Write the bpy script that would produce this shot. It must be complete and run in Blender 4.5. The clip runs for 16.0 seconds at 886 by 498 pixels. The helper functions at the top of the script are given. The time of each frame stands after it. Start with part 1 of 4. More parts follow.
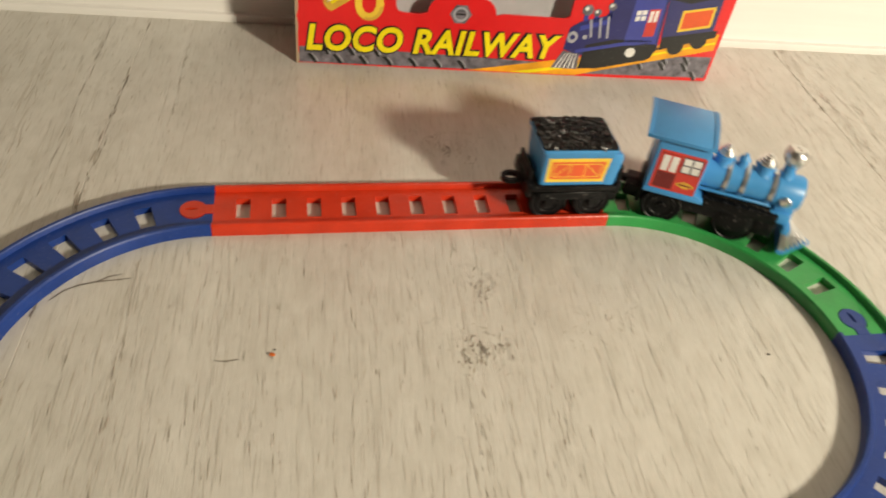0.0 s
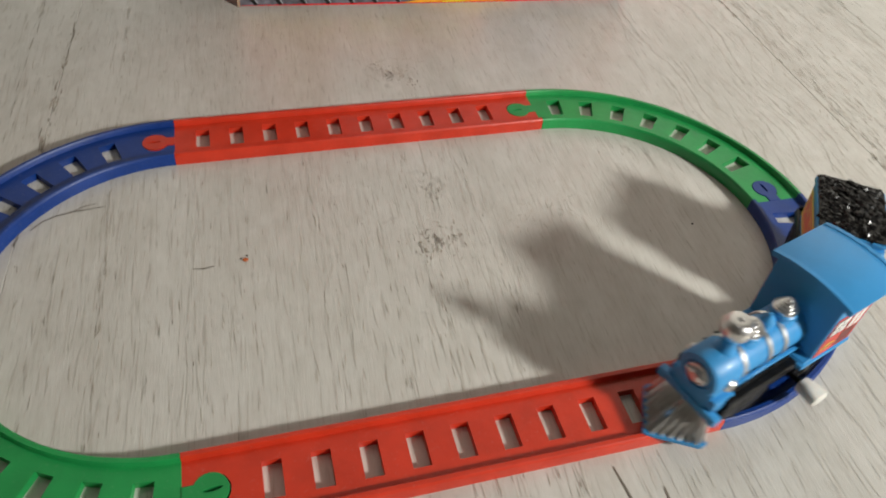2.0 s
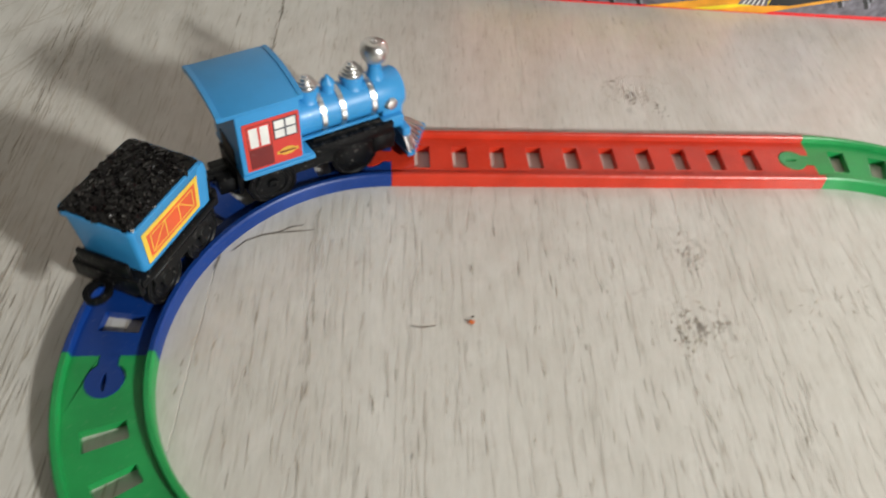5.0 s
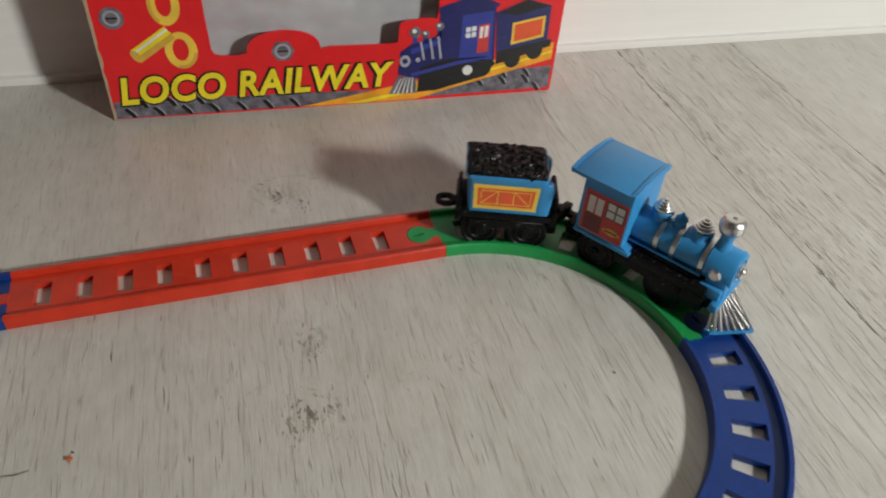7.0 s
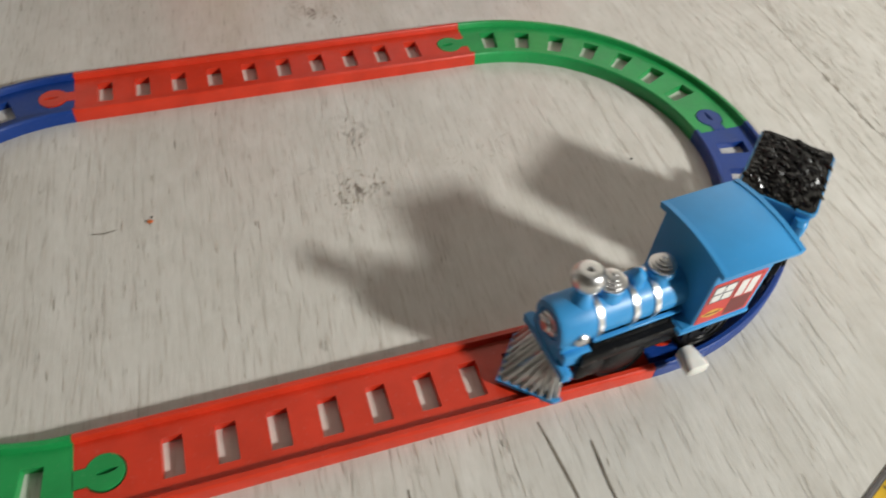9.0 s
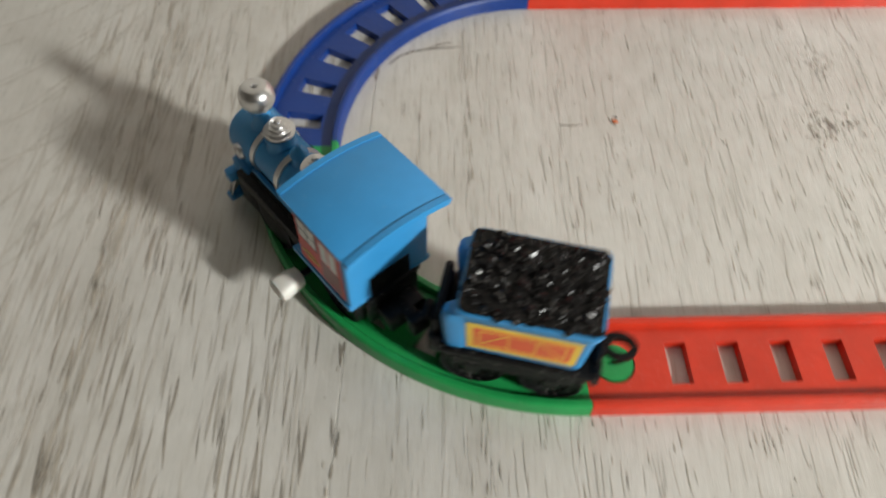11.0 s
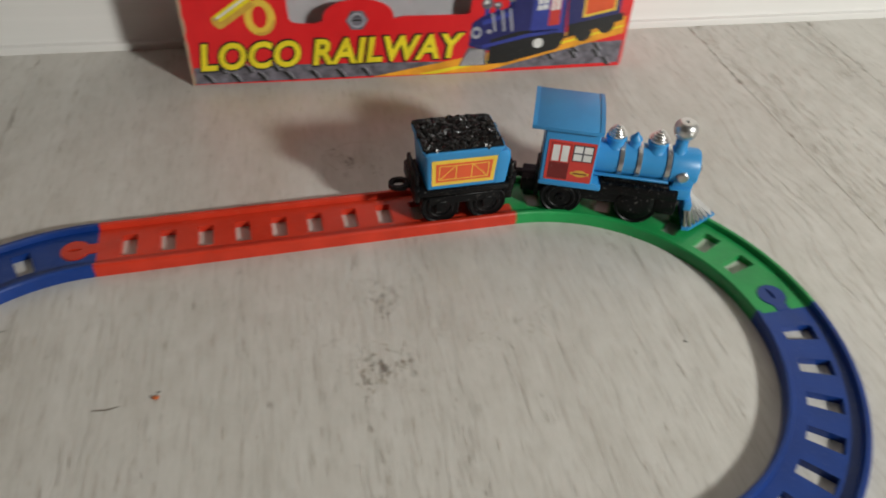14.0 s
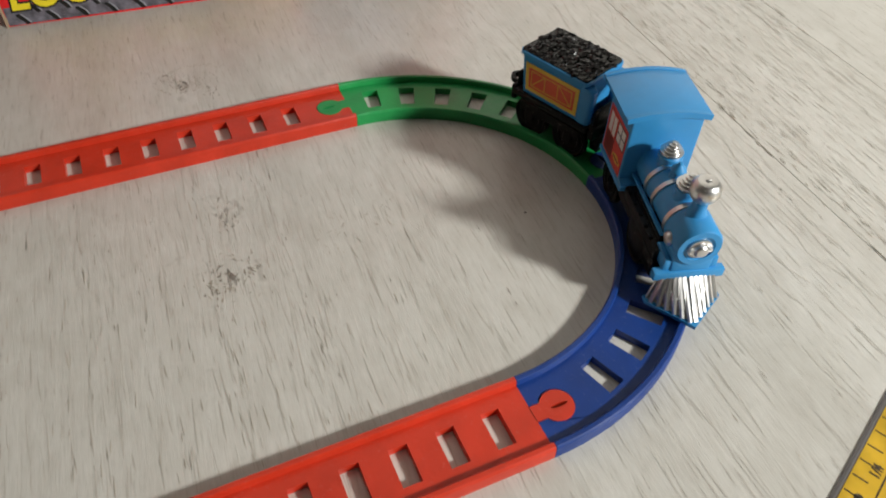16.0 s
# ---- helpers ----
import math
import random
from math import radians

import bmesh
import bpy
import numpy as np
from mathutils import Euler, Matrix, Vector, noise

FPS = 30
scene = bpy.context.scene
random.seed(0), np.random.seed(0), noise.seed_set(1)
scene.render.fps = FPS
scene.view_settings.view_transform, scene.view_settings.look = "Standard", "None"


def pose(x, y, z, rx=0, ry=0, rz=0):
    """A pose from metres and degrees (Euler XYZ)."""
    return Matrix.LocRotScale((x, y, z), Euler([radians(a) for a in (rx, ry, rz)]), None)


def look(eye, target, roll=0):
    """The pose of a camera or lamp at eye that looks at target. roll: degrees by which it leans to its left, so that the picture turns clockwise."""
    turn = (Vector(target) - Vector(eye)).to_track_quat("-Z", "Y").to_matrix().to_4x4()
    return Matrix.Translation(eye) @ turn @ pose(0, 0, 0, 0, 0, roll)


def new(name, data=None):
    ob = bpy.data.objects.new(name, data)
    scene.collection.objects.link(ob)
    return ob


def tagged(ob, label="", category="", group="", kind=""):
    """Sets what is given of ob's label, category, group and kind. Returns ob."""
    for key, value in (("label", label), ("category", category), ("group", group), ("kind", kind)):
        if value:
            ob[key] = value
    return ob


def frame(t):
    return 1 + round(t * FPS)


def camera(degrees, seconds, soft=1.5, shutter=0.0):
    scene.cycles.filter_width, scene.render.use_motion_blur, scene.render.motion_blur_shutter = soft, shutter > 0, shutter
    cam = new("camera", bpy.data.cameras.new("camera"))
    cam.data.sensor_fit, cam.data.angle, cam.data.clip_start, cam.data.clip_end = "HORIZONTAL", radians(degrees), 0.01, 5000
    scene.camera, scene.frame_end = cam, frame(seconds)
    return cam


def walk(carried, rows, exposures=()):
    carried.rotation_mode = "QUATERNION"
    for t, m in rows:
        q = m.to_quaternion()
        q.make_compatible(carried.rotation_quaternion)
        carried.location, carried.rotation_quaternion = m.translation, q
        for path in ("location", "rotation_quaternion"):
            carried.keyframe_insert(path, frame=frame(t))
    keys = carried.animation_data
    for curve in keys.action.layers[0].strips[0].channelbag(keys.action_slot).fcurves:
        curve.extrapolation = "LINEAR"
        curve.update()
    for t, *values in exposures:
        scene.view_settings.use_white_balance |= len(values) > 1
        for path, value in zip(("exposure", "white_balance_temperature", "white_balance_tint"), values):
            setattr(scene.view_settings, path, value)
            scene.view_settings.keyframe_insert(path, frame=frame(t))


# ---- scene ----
from mathutils.geometry import tessellate_polygon

# ---------- camera ----------
cam = camera(62.76, 16.0, soft=1.8, shutter=0.5)
# seconds, place in millimetres, heading, tilt from straight down, roll
VIEW = [
    (0.0, -24.02, -78.60, 105.06, -14.63, 46.97, 8.29),
    (0.2, -21.82, -81.90, 107.13, -15.19, 47.41, 7.56),
    (0.5, -23.72, -86.40, 107.25, -17.07, 47.92, 6.54),
    (1.0, -25.34, -91.27, 109.06, -17.67, 46.15, 6.22),
    (1.2, -24.01, -95.75, 108.62, -17.50, 46.56, 5.66),
    (1.5, -25.87, -95.35, 106.99, -18.89, 45.77, 6.32),
    (2.0, -26.78, -97.96, 104.22, -19.53, 45.03, 6.34),
    (2.5, -28.44, -95.85, 93.37, -18.69, 43.65, 5.37),
    (3.0, -49.47, -90.82, 84.99, -12.45, 41.63, 3.96),
    (3.3, -53.10, -88.25, 86.31, -9.41, 39.64, 4.22),
    (3.5, -56.42, -86.87, 88.81, -8.92, 38.73, 5.50),
    (3.7, -60.89, -82.98, 88.78, -7.78, 38.67, 5.99),
    (5.8, -26.46, -60.73, 99.76, -9.87, 45.07, 6.71),
    (6.0, -20.18, -61.64, 100.19, -11.58, 45.94, 6.45),
    (6.3, -7.78, -63.86, 103.44, -14.98, 46.90, 6.77),
    (6.5, -3.10, -67.10, 103.83, -17.45, 47.81, 6.25),
    (7.0, 0.07, -73.34, 105.77, -21.02, 48.64, 4.99),
    (7.5, -1.51, -88.10, 105.30, -23.85, 46.50, 4.87),
    (8.0, -8.59, -94.69, 103.95, -26.33, 44.63, 6.23),
    (8.2, -8.56, -95.48, 103.03, -25.98, 43.95, 6.22),
    (10.3, -42.73, -91.85, 88.76, -12.04, 36.89, 3.03),
    (10.5, -52.16, -91.23, 85.88, -10.13, 37.19, 2.94),
    (10.7, -63.53, -90.09, 84.87, -5.86, 36.87, 2.29),
    (11.0, -65.11, -86.49, 91.63, -3.03, 35.05, 1.58),
    (11.2, -68.14, -82.97, 93.88, -1.85, 39.88, 2.54),
    (11.5, -64.81, -84.39, 99.07, 2.20, 41.35, 1.59),
    (12.0, -64.41, -83.43, 98.39, -0.49, 43.72, 4.95),
    (12.2, -56.89, -83.71, 99.73, 2.06, 44.40, 2.06),
    (12.5, -48.17, -78.87, 100.35, 1.48, 44.71, 1.42),
    (13.0, -36.91, -71.36, 100.93, -5.20, 45.64, 4.30),
    (13.5, -21.13, -72.69, 101.91, -9.24, 46.62, 3.93),
    (14.0, -5.86, -76.54, 102.53, -16.18, 47.60, 3.56),
    (14.5, 0.13, -79.70, 102.34, -20.93, 46.97, 3.22),
    (15.0, 2.00, -83.22, 101.55, -23.27, 46.38, 2.94),
    (15.5, 2.91, -85.94, 99.88, -25.52, 45.21, 3.07),
    (16.0, 4.40, -88.60, 97.65, -25.97, 43.59, 2.54),
]
walk(cam, [(t, pose(x * 0.001, y * 0.001, z * 0.001, 0, 0, yaw) @ pose(0, 0, 0, tilt) @ pose(0, 0, 0, 0, 0, roll))
           for t, x, y, z, yaw, tilt, roll in VIEW],
     exposures=[(0.0, 0.07, 8300, 10), (0.5, -0.45, 8400, 10), (1.0, -0.33, 8300, 10), (1.5, -0.15, 7300, 10), (2.0, -0.2, 6600, 10), (2.5, -0.12, 6500, 10), (3.0, 0.05, 6500, 10), (3.5, 0.18, 6500, 10), (3.7, 0.18, 6500, 10), (5.8, 0.2, 6500, 10),
                (6.0, 0.1, 6500, 10), (6.5, -0.4, 6500, 10), (7.0, -0.56, 6500, 10), (7.5, -0.47, 6500, 10), (8.0, -0.29, 6500, 10), (10.5, 0.04, 6500, 10), (11.0, 0.2, 6500, 10), (11.5, 0.2, 6500, 10), (13.0, 0.16, 6500, 10),
                (13.5, 0.1, 6500, 10), (14.0, -0.46, 6500, 10), (14.5, -0.35, 6500, 10), (15.5, -0.2, 6500, 10), (16.0, -0.22, 6500, 10)])

# ---------- world and lamps ----------
world = bpy.data.worlds.new("room_light")
scene.world = world
world.use_nodes = True
world.node_tree.nodes["Background"].inputs[0].default_value = (1.0, 0.96, 0.9, 1)
world.node_tree.nodes["Background"].inputs[1].default_value = 0.2


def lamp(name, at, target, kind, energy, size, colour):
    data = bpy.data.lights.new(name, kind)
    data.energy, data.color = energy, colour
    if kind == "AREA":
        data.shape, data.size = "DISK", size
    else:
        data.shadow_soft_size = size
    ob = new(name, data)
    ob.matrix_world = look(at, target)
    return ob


lamp("side_lamp_light", (0.33, -0.341, 0.2475), (0.10, 0.05, 0), "AREA", 3.5, 0.051, (0.98, 0.99, 0.94))
# overhead fill added to lift the shaded floor; stands for no known lamp
lamp("overhead_fill_light", (0.30, -0.05, 2.3), (0.25, -0.05, 0), "AREA", 1.6, 0.5, (1.0, 1.0, 0.97))


# ---------- materials ----------
def shader(name):
    m = bpy.data.materials.new(name)
    m.use_nodes = True
    nt = m.node_tree
    return m, nt, nt.nodes["Principled BSDF"]


def node(nt, kind, **values):
    n = nt.nodes.new(kind)
    for k, v in values.items():
        n.inputs[k].default_value = v
    return n


def ramp(nt, source, stops):
    n = nt.nodes.new("ShaderNodeValToRGB")
    e = n.color_ramp.elements
    while len(e) < len(stops):
        e.new(0.5)
    for el, (at, c) in zip(e, stops):
        el.position, el.color = at, (*c, 1) if len(c) == 3 else c
    nt.links.new(source, n.inputs[0])
    return n


def mix(nt, fac, a, b, blend="MIX"):
    n = nt.nodes.new("ShaderNodeMix")
    n.data_type, n.blend_type = "RGBA", blend
    for sock, val in ((n.inputs[0], fac), (n.inputs[6], a), (n.inputs[7], b)):
        if hasattr(val, "is_linked"):
            nt.links.new(val, sock)
        elif isinstance(val, tuple):
            sock.default_value = (*val, 1)
        else:
            sock.default_value = val
    return n.outputs[2]


def calc(nt, op, a, b=0.0, clamp=False):
    n = nt.nodes.new("ShaderNodeMath")
    n.operation, n.use_clamp = op, clamp
    for sock, val in ((n.inputs[0], a), (n.inputs[1], b)):
        if hasattr(val, "is_linked"):
            nt.links.new(val, sock)
        else:
            sock.default_value = val
    return n.outputs[0]


def mapped(nt, scale, shift=(0, 0, 0)):
    tc = nt.nodes.new("ShaderNodeTexCoord")
    mp = nt.nodes.new("ShaderNodeMapping")
    mp.inputs["Scale"].default_value = scale
    mp.inputs["Location"].default_value = shift
    nt.links.new(tc.outputs["Object"], mp.inputs["Vector"])
    return mp.outputs["Vector"]


def noise_tex(nt, vec, scale=1.0, detail=3.0, rough=0.55, distort=0.0):
    n = node(nt, "ShaderNodeTexNoise", Scale=scale, Detail=detail, Roughness=rough, Distortion=distort)
    nt.links.new(vec, n.inputs["Vector"])
    return n.outputs["Fac"]


def plastic(name, colour, rough=0.35, metal=0.0, vary=0.12, bump=0.03, scale=1.0, coat=0.0, through_light=0.0, wavy=0.0):
    """Moulded plastic, print or plating: faint mottling, dust and a fine uneven skin."""
    m, nt, bsdf = shader(name)
    big = noise_tex(nt, mapped(nt, (160 * scale,) * 3), 1.0, 3)
    fine = noise_tex(nt, mapped(nt, (1500 * scale,) * 3), 1.0, 3)
    dark = tuple(c * (1 - vary) for c in colour)
    light = tuple(min(1, c * (1 + vary)) for c in colour)
    r = ramp(nt, big, [(0.3, dark), (0.7, light)])
    dust = calc(nt, "MULTIPLY", ramp(nt, fine, [(0.62, (0, 0, 0)), (0.78, (1, 1, 1))]).outputs[0], 0.10 * vary / 0.12)
    nt.links.new(mix(nt, dust, r.outputs[0], (0.55, 0.52, 0.48)), bsdf.inputs["Base Color"])
    rr = calc(nt, "ADD", calc(nt, "MULTIPLY", big, 0.22), rough - 0.11)
    nt.links.new(rr, bsdf.inputs["Roughness"])
    bsdf.inputs["Metallic"].default_value = metal
    bsdf.inputs["Coat Weight"].default_value = coat
    if through_light:
        bsdf.inputs["Subsurface Weight"].default_value = through_light
        bsdf.inputs["Subsurface Radius"].default_value = (0.002, 0.001, 0.0008)
    if bump:
        b = node(nt, "ShaderNodeBump", Strength=bump, Distance=0.0003)
        nt.links.new(fine, b.inputs["Height"])
        nt.links.new(b.outputs[0], bsdf.inputs["Normal"])
        if wavy:
            w = node(nt, "ShaderNodeBump", Strength=wavy, Distance=0.0002)
            nt.links.new(noise_tex(nt, mapped(nt, (420, 420, 420)), 1.0, 2), w.inputs["Height"])
            nt.links.new(w.outputs[0], b.inputs["Normal"])
    return m


def floor_wood(name):
    """Whitewashed printed planks; u across, v along the grain, in metres."""
    m, nt, bsdf = shader(name)
    info = nt.nodes.new("ShaderNodeObjectInfo")
    warp = noise_tex(nt, mapped(nt, (18, 5, 1)), 1.0, 2)
    # grain lines bend round the knots
    tc = nt.nodes.new("ShaderNodeTexCoord")
    sep = nt.nodes.new("ShaderNodeSeparateXYZ")
    nt.links.new(tc.outputs["Object"], sep.inputs[0])
    u, v = sep.outputs[0], sep.outputs[1]
    knots = None
    bend = calc(nt, "MULTIPLY", calc(nt, "SUBTRACT", warp, 0.5), 0.007)
    for ku, kv, ru, rv in ((0.0072, 0.0040, 0.0048, 0.009), (0.0080, 0.0675, 0.006, 0.006), (0.0090, 0.0195, 0.003, 0.005)):
        du, dv = calc(nt, "SUBTRACT", u, ku), calc(nt, "SUBTRACT", v, kv)
        a, b = calc(nt, "DIVIDE", du, ru), calc(nt, "DIVIDE", dv, rv)
        d2 = calc(nt, "ADD", calc(nt, "MULTIPLY", a, a), calc(nt, "MULTIPLY", b, b))
        near = calc(nt, "DIVIDE", 1.0, calc(nt, "ADD", d2, 1.0))
        near = calc(nt, "MULTIPLY", near, near)
        knots = near if knots is None else calc(nt, "MAXIMUM", knots, near)
        bend = calc(nt, "ADD", bend, calc(nt, "MULTIPLY", calc(nt, "MULTIPLY", near, a), 0.0035))
    comb = nt.nodes.new("ShaderNodeCombineXYZ")
    nt.links.new(calc(nt, "ADD", u, bend), comb.inputs[0])
    nt.links.new(v, comb.inputs[1])
    nt.links.new(calc(nt, "MULTIPLY", info.outputs["Random"], 3.0), comb.inputs[2])

    def stretched(su, sv, detail, rough=0.6, dist=0.0):
        mp = nt.nodes.new("ShaderNodeMapping")
        mp.inputs["Scale"].default_value = (su, sv, 1)
        nt.links.new(comb.outputs[0], mp.inputs["Vector"])
        return noise_tex(nt, mp.outputs[0], 1.0, detail, rough, dist)

    bands = stretched(60, 6, 3)
    fibre = stretched(1300, 120, 4, 0.72)
    streak = stretched(520, 42, 5, 0.7, 0.3)
    cracks = stretched(1300, 110, 4, 0.65, 0.3)
    patch = stretched(45, 30, 3)
    spots = stretched(260, 170, 3, 0.6, 0.8)
    base = ramp(nt, bands, [(0.3, (0.47, 0.445, 0.40)), (0.5, (0.57, 0.545, 0.50)), (0.7, (0.66, 0.64, 0.60))]).outputs[0]
    base = mix(nt, 0.4, base, ramp(nt, fibre, [(0.3, (0.42, 0.39, 0.345)), (0.48, (0.575, 0.55, 0.505)), (0.7, (0.68, 0.66, 0.62))]).outputs[0])
    mottle = stretched(190, 120, 4, 0.65, 0.5)
    base = mix(nt, 0.3, base, ramp(nt, mottle, [(0.32, (0.47, 0.44, 0.39)), (0.52, (0.59, 0.565, 0.52)), (0.7, (0.70, 0.68, 0.64))]).outputs[0])
    heavy = ramp(nt, patch, [(0.40, (0.15, 0.15, 0.15)), (0.60, (1, 1, 1))]).outputs[0]
    for seam in (-0.0780, -0.1150, 0.1300, 0.1480):
        d = calc(nt, "ABSOLUTE", calc(nt, "SUBTRACT", u, seam))
        side = calc(nt, "SUBTRACT", 1.0, calc(nt, "DIVIDE", d, 0.007), True)
        heavy = calc(nt, "ADD", heavy, calc(nt, "MULTIPLY", side, 1.2))
    s = ramp(nt, streak, [(0.58, (0, 0, 0)), (0.74, (1, 1, 1))]).outputs[0]
    base = mix(nt, calc(nt, "MULTIPLY", calc(nt, "MULTIPLY", s, heavy), 0.40), base, (0.36, 0.315, 0.255))
    c = calc(nt, "ADD", cracks, calc(nt, "MULTIPLY", knots, 0.15))
    c = calc(nt, "ADD", c, calc(nt, "MULTIPLY", calc(nt, "SUBTRACT", heavy, 0.6), 0.06))
    c = ramp(nt, c, [(0.655, (0, 0, 0)), (0.72, (1, 1, 1))]).outputs[0]
    lively = calc(nt, "SUBTRACT", 1.0, calc(nt, "MULTIPLY", calc(nt, "GREATER_THAN", u, 0.1245), 0.75))
    c = calc(nt, "MULTIPLY", c, lively)
    base = mix(nt, calc(nt, "MULTIPLY", c, 0.28), base, (0.29, 0.245, 0.19))
    kn = ramp(nt, calc(nt, "ADD", spots, calc(nt, "MULTIPLY", knots, 0.10)), [(0.64, (0, 0, 0)), (0.74, (1, 1, 1))]).outputs[0]
    base = mix(nt, calc(nt, "MULTIPLY", kn, calc(nt, "ADD", calc(nt, "MULTIPLY", knots, 0.7), 0.1)), base, (0.12, 0.10, 0.08))
    nt.links.new(base, bsdf.inputs["Base Color"])
    nt.links.new(calc(nt, "ADD", calc(nt, "MULTIPLY", fibre, 0.2), 0.2), bsdf.inputs["Roughness"])
    bsdf.inputs["Specular IOR Level"].default_value = 0.5
    b = node(nt, "ShaderNodeBump", Strength=0.25, Distance=0.0002)
    nt.links.new(calc(nt, "SUBTRACT", fibre, calc(nt, "MULTIPLY", c, 0.8)), b.inputs["Height"])
    nt.links.new(b.outputs[0], bsdf.inputs["Normal"])
    return m


def painted(name, colour, stretch):
    m, nt, bsdf = shader(name)
    n = noise_tex(nt, mapped(nt, stretch), 1.0, 4)
    r = ramp(nt, n, [(0.3, tuple(c * 0.93 for c in colour)), (0.7, colour)])
    nt.links.new(r.outputs[0], bsdf.inputs["Base Color"])
    bsdf.inputs["Roughness"].default_value = 0.42
    b = node(nt, "ShaderNodeBump", Strength=0.12, Distance=0.0006)
    nt.links.new(n, b.inputs["Height"])
    nt.links.new(b.outputs[0], bsdf.inputs["Normal"])
    return m


def clear_film(name):
    m, nt, bsdf = shader(name)
    out = nt.nodes["Material Output"]
    tr = nt.nodes.new("ShaderNodeBsdfTransparent")
    gl = node(nt, "ShaderNodeBsdfGlossy", Roughness=0.12)
    b = node(nt, "ShaderNodeBump", Strength=0.5, Distance=0.002)
    nt.links.new(noise_tex(nt, mapped(nt, (60, 60, 60)), 1.0, 2), b.inputs["Height"])
    nt.links.new(b.outputs[0], gl.inputs["Normal"])
    mx = nt.nodes.new("ShaderNodeMixShader")
    mx.inputs[0].default_value = 0.10
    nt.links.new(tr.outputs[0], mx.inputs[1])
    nt.links.new(gl.outputs[0], mx.inputs[2])
    nt.links.new(mx.outputs[0], out.inputs["Surface"])
    return m


WOOD = floor_wood("whitewashed_plank")
JOINT = plastic("plank_joint", (0.07, 0.055, 0.04), 0.8, vary=0.3)
SKIRT = painted("white_skirting", (0.80, 0.78, 0.75), (8, 8, 220))
WALL = painted("wall_paint", (0.74, 0.70, 0.64), (30, 30, 30))
RED = plastic("red_plastic", (0.575, 0.036, 0.013), 0.34, through_light=0.05, wavy=0.5)
GREEN = plastic("green_plastic", (0.013, 0.28, 0.070), 0.36, through_light=0.03, wavy=0.4)
NAVY = plastic("blue_plastic", (0.0025, 0.035, 0.205), 0.42, wavy=0.4)
SKY = plastic("light_blue_plastic", (0.034, 0.262, 0.57), 0.42, vary=0.06, coat=0.04)
BLACK = plastic("black_plastic", (0.0035, 0.0035, 0.004), 0.42, vary=0.3)
BLACK.node_tree.nodes["Principled BSDF"].inputs["Specular IOR Level"].default_value = 0.16
COAL = plastic("moulded_coal", (0.0045, 0.004, 0.004), 0.24, vary=0.4, bump=0.15)
COAL.node_tree.nodes["Principled BSDF"].inputs["Specular IOR Level"].default_value = 0.2
CHROME = plastic("chrome_plating", (0.66, 0.65, 0.645), 0.33, metal=1.0, vary=0.1, bump=0.06)
WHITE = plastic("white_plastic", (0.74, 0.72, 0.67), 0.42, through_light=0.2)
INK_RED = plastic("sticker_red", (0.58, 0.045, 0.035), 0.4, bump=0.0)
INK_ORANGE = plastic("sticker_orange", (0.72, 0.10, 0.03), 0.4, bump=0.0)
INK_YELLOW = plastic("sticker_yellow", (0.80, 0.53, 0.06), 0.4, bump=0.0)
INK_WHITE = plastic("sticker_white", (0.72, 0.71, 0.69), 0.4, bump=0.0)
INK_DARK = plastic("sticker_dark_red", (0.16, 0.012, 0.012), 0.4, bump=0.0)
INK_GREY = plastic("sticker_grey", (0.09, 0.09, 0.11), 0.4, bump=0.0)
INK_GOLD = plastic("sticker_gold", (0.62, 0.36, 0.05), 0.4, bump=0.0)
CARD_RED = plastic("printed_red_card", (0.72, 0.014, 0.018), 0.36, vary=0.06, bump=0.05)
CARD_EDGE = plastic("raw_card", (0.42, 0.30, 0.20), 0.8)
CARD_GREY = plastic("grey_card", (0.50, 0.50, 0.52), 0.6)
PRINT_YELLOW = plastic("print_yellow", (0.82, 0.66, 0.02), 0.36, bump=0.0)
PRINT_BLACK = plastic("print_black", (0.006, 0.006, 0.006), 0.45, bump=0.0)
PRINT_NAVY = plastic("print_navy", (0.012, 0.014, 0.11), 0.36, bump=0.0)
PRINT_NAVY2 = plastic("print_mid_blue", (0.03, 0.045, 0.28), 0.36, bump=0.0)
PRINT_STEEL = plastic("print_steel", (0.13, 0.12, 0.145), 0.4, vary=0.6, scale=2.5, bump=0.0)
PRINT_PALE = plastic("print_pale_steel", (0.34, 0.34, 0.38), 0.4, bump=0.0)
PRINT_ROAD = plastic("print_orange", (0.78, 0.33, 0.02), 0.36, vary=0.25, bump=0.0)
FILM = clear_film("clear_film")
TAPE = plastic("tape_yellow", (0.56, 0.34, 0.02), 0.42, vary=0.22)
TAPE_EDGE = plastic("tape_edge", (0.16, 0.15, 0.15), 0.4)
TAPE_INK = plastic("tape_ink", (0.05, 0.032, 0.015), 0.5)
CRUMB = plastic("orange_crumb", (0.55, 0.13, 0.03), 0.7)
GRAIN = plastic("dark_grain", (0.335, 0.295, 0.245), 0.7, vary=0.4, scale=1.5, bump=0.0)
GRAIN_SOFT = plastic("soft_grain", (0.515, 0.482, 0.430), 0.6, vary=0.1, scale=1.5, bump=0.0)
GRAIN_PALE = plastic("pale_grain", (0.44, 0.395, 0.33), 0.6, vary=0.3, scale=1.5, bump=0.0)
CRACK = plastic("crack_in_print", (0.17, 0.145, 0.115), 0.7, vary=0.4, scale=2.0, bump=0.0)
DIRT = plastic("dark_crumb", (0.03, 0.022, 0.018), 0.8)


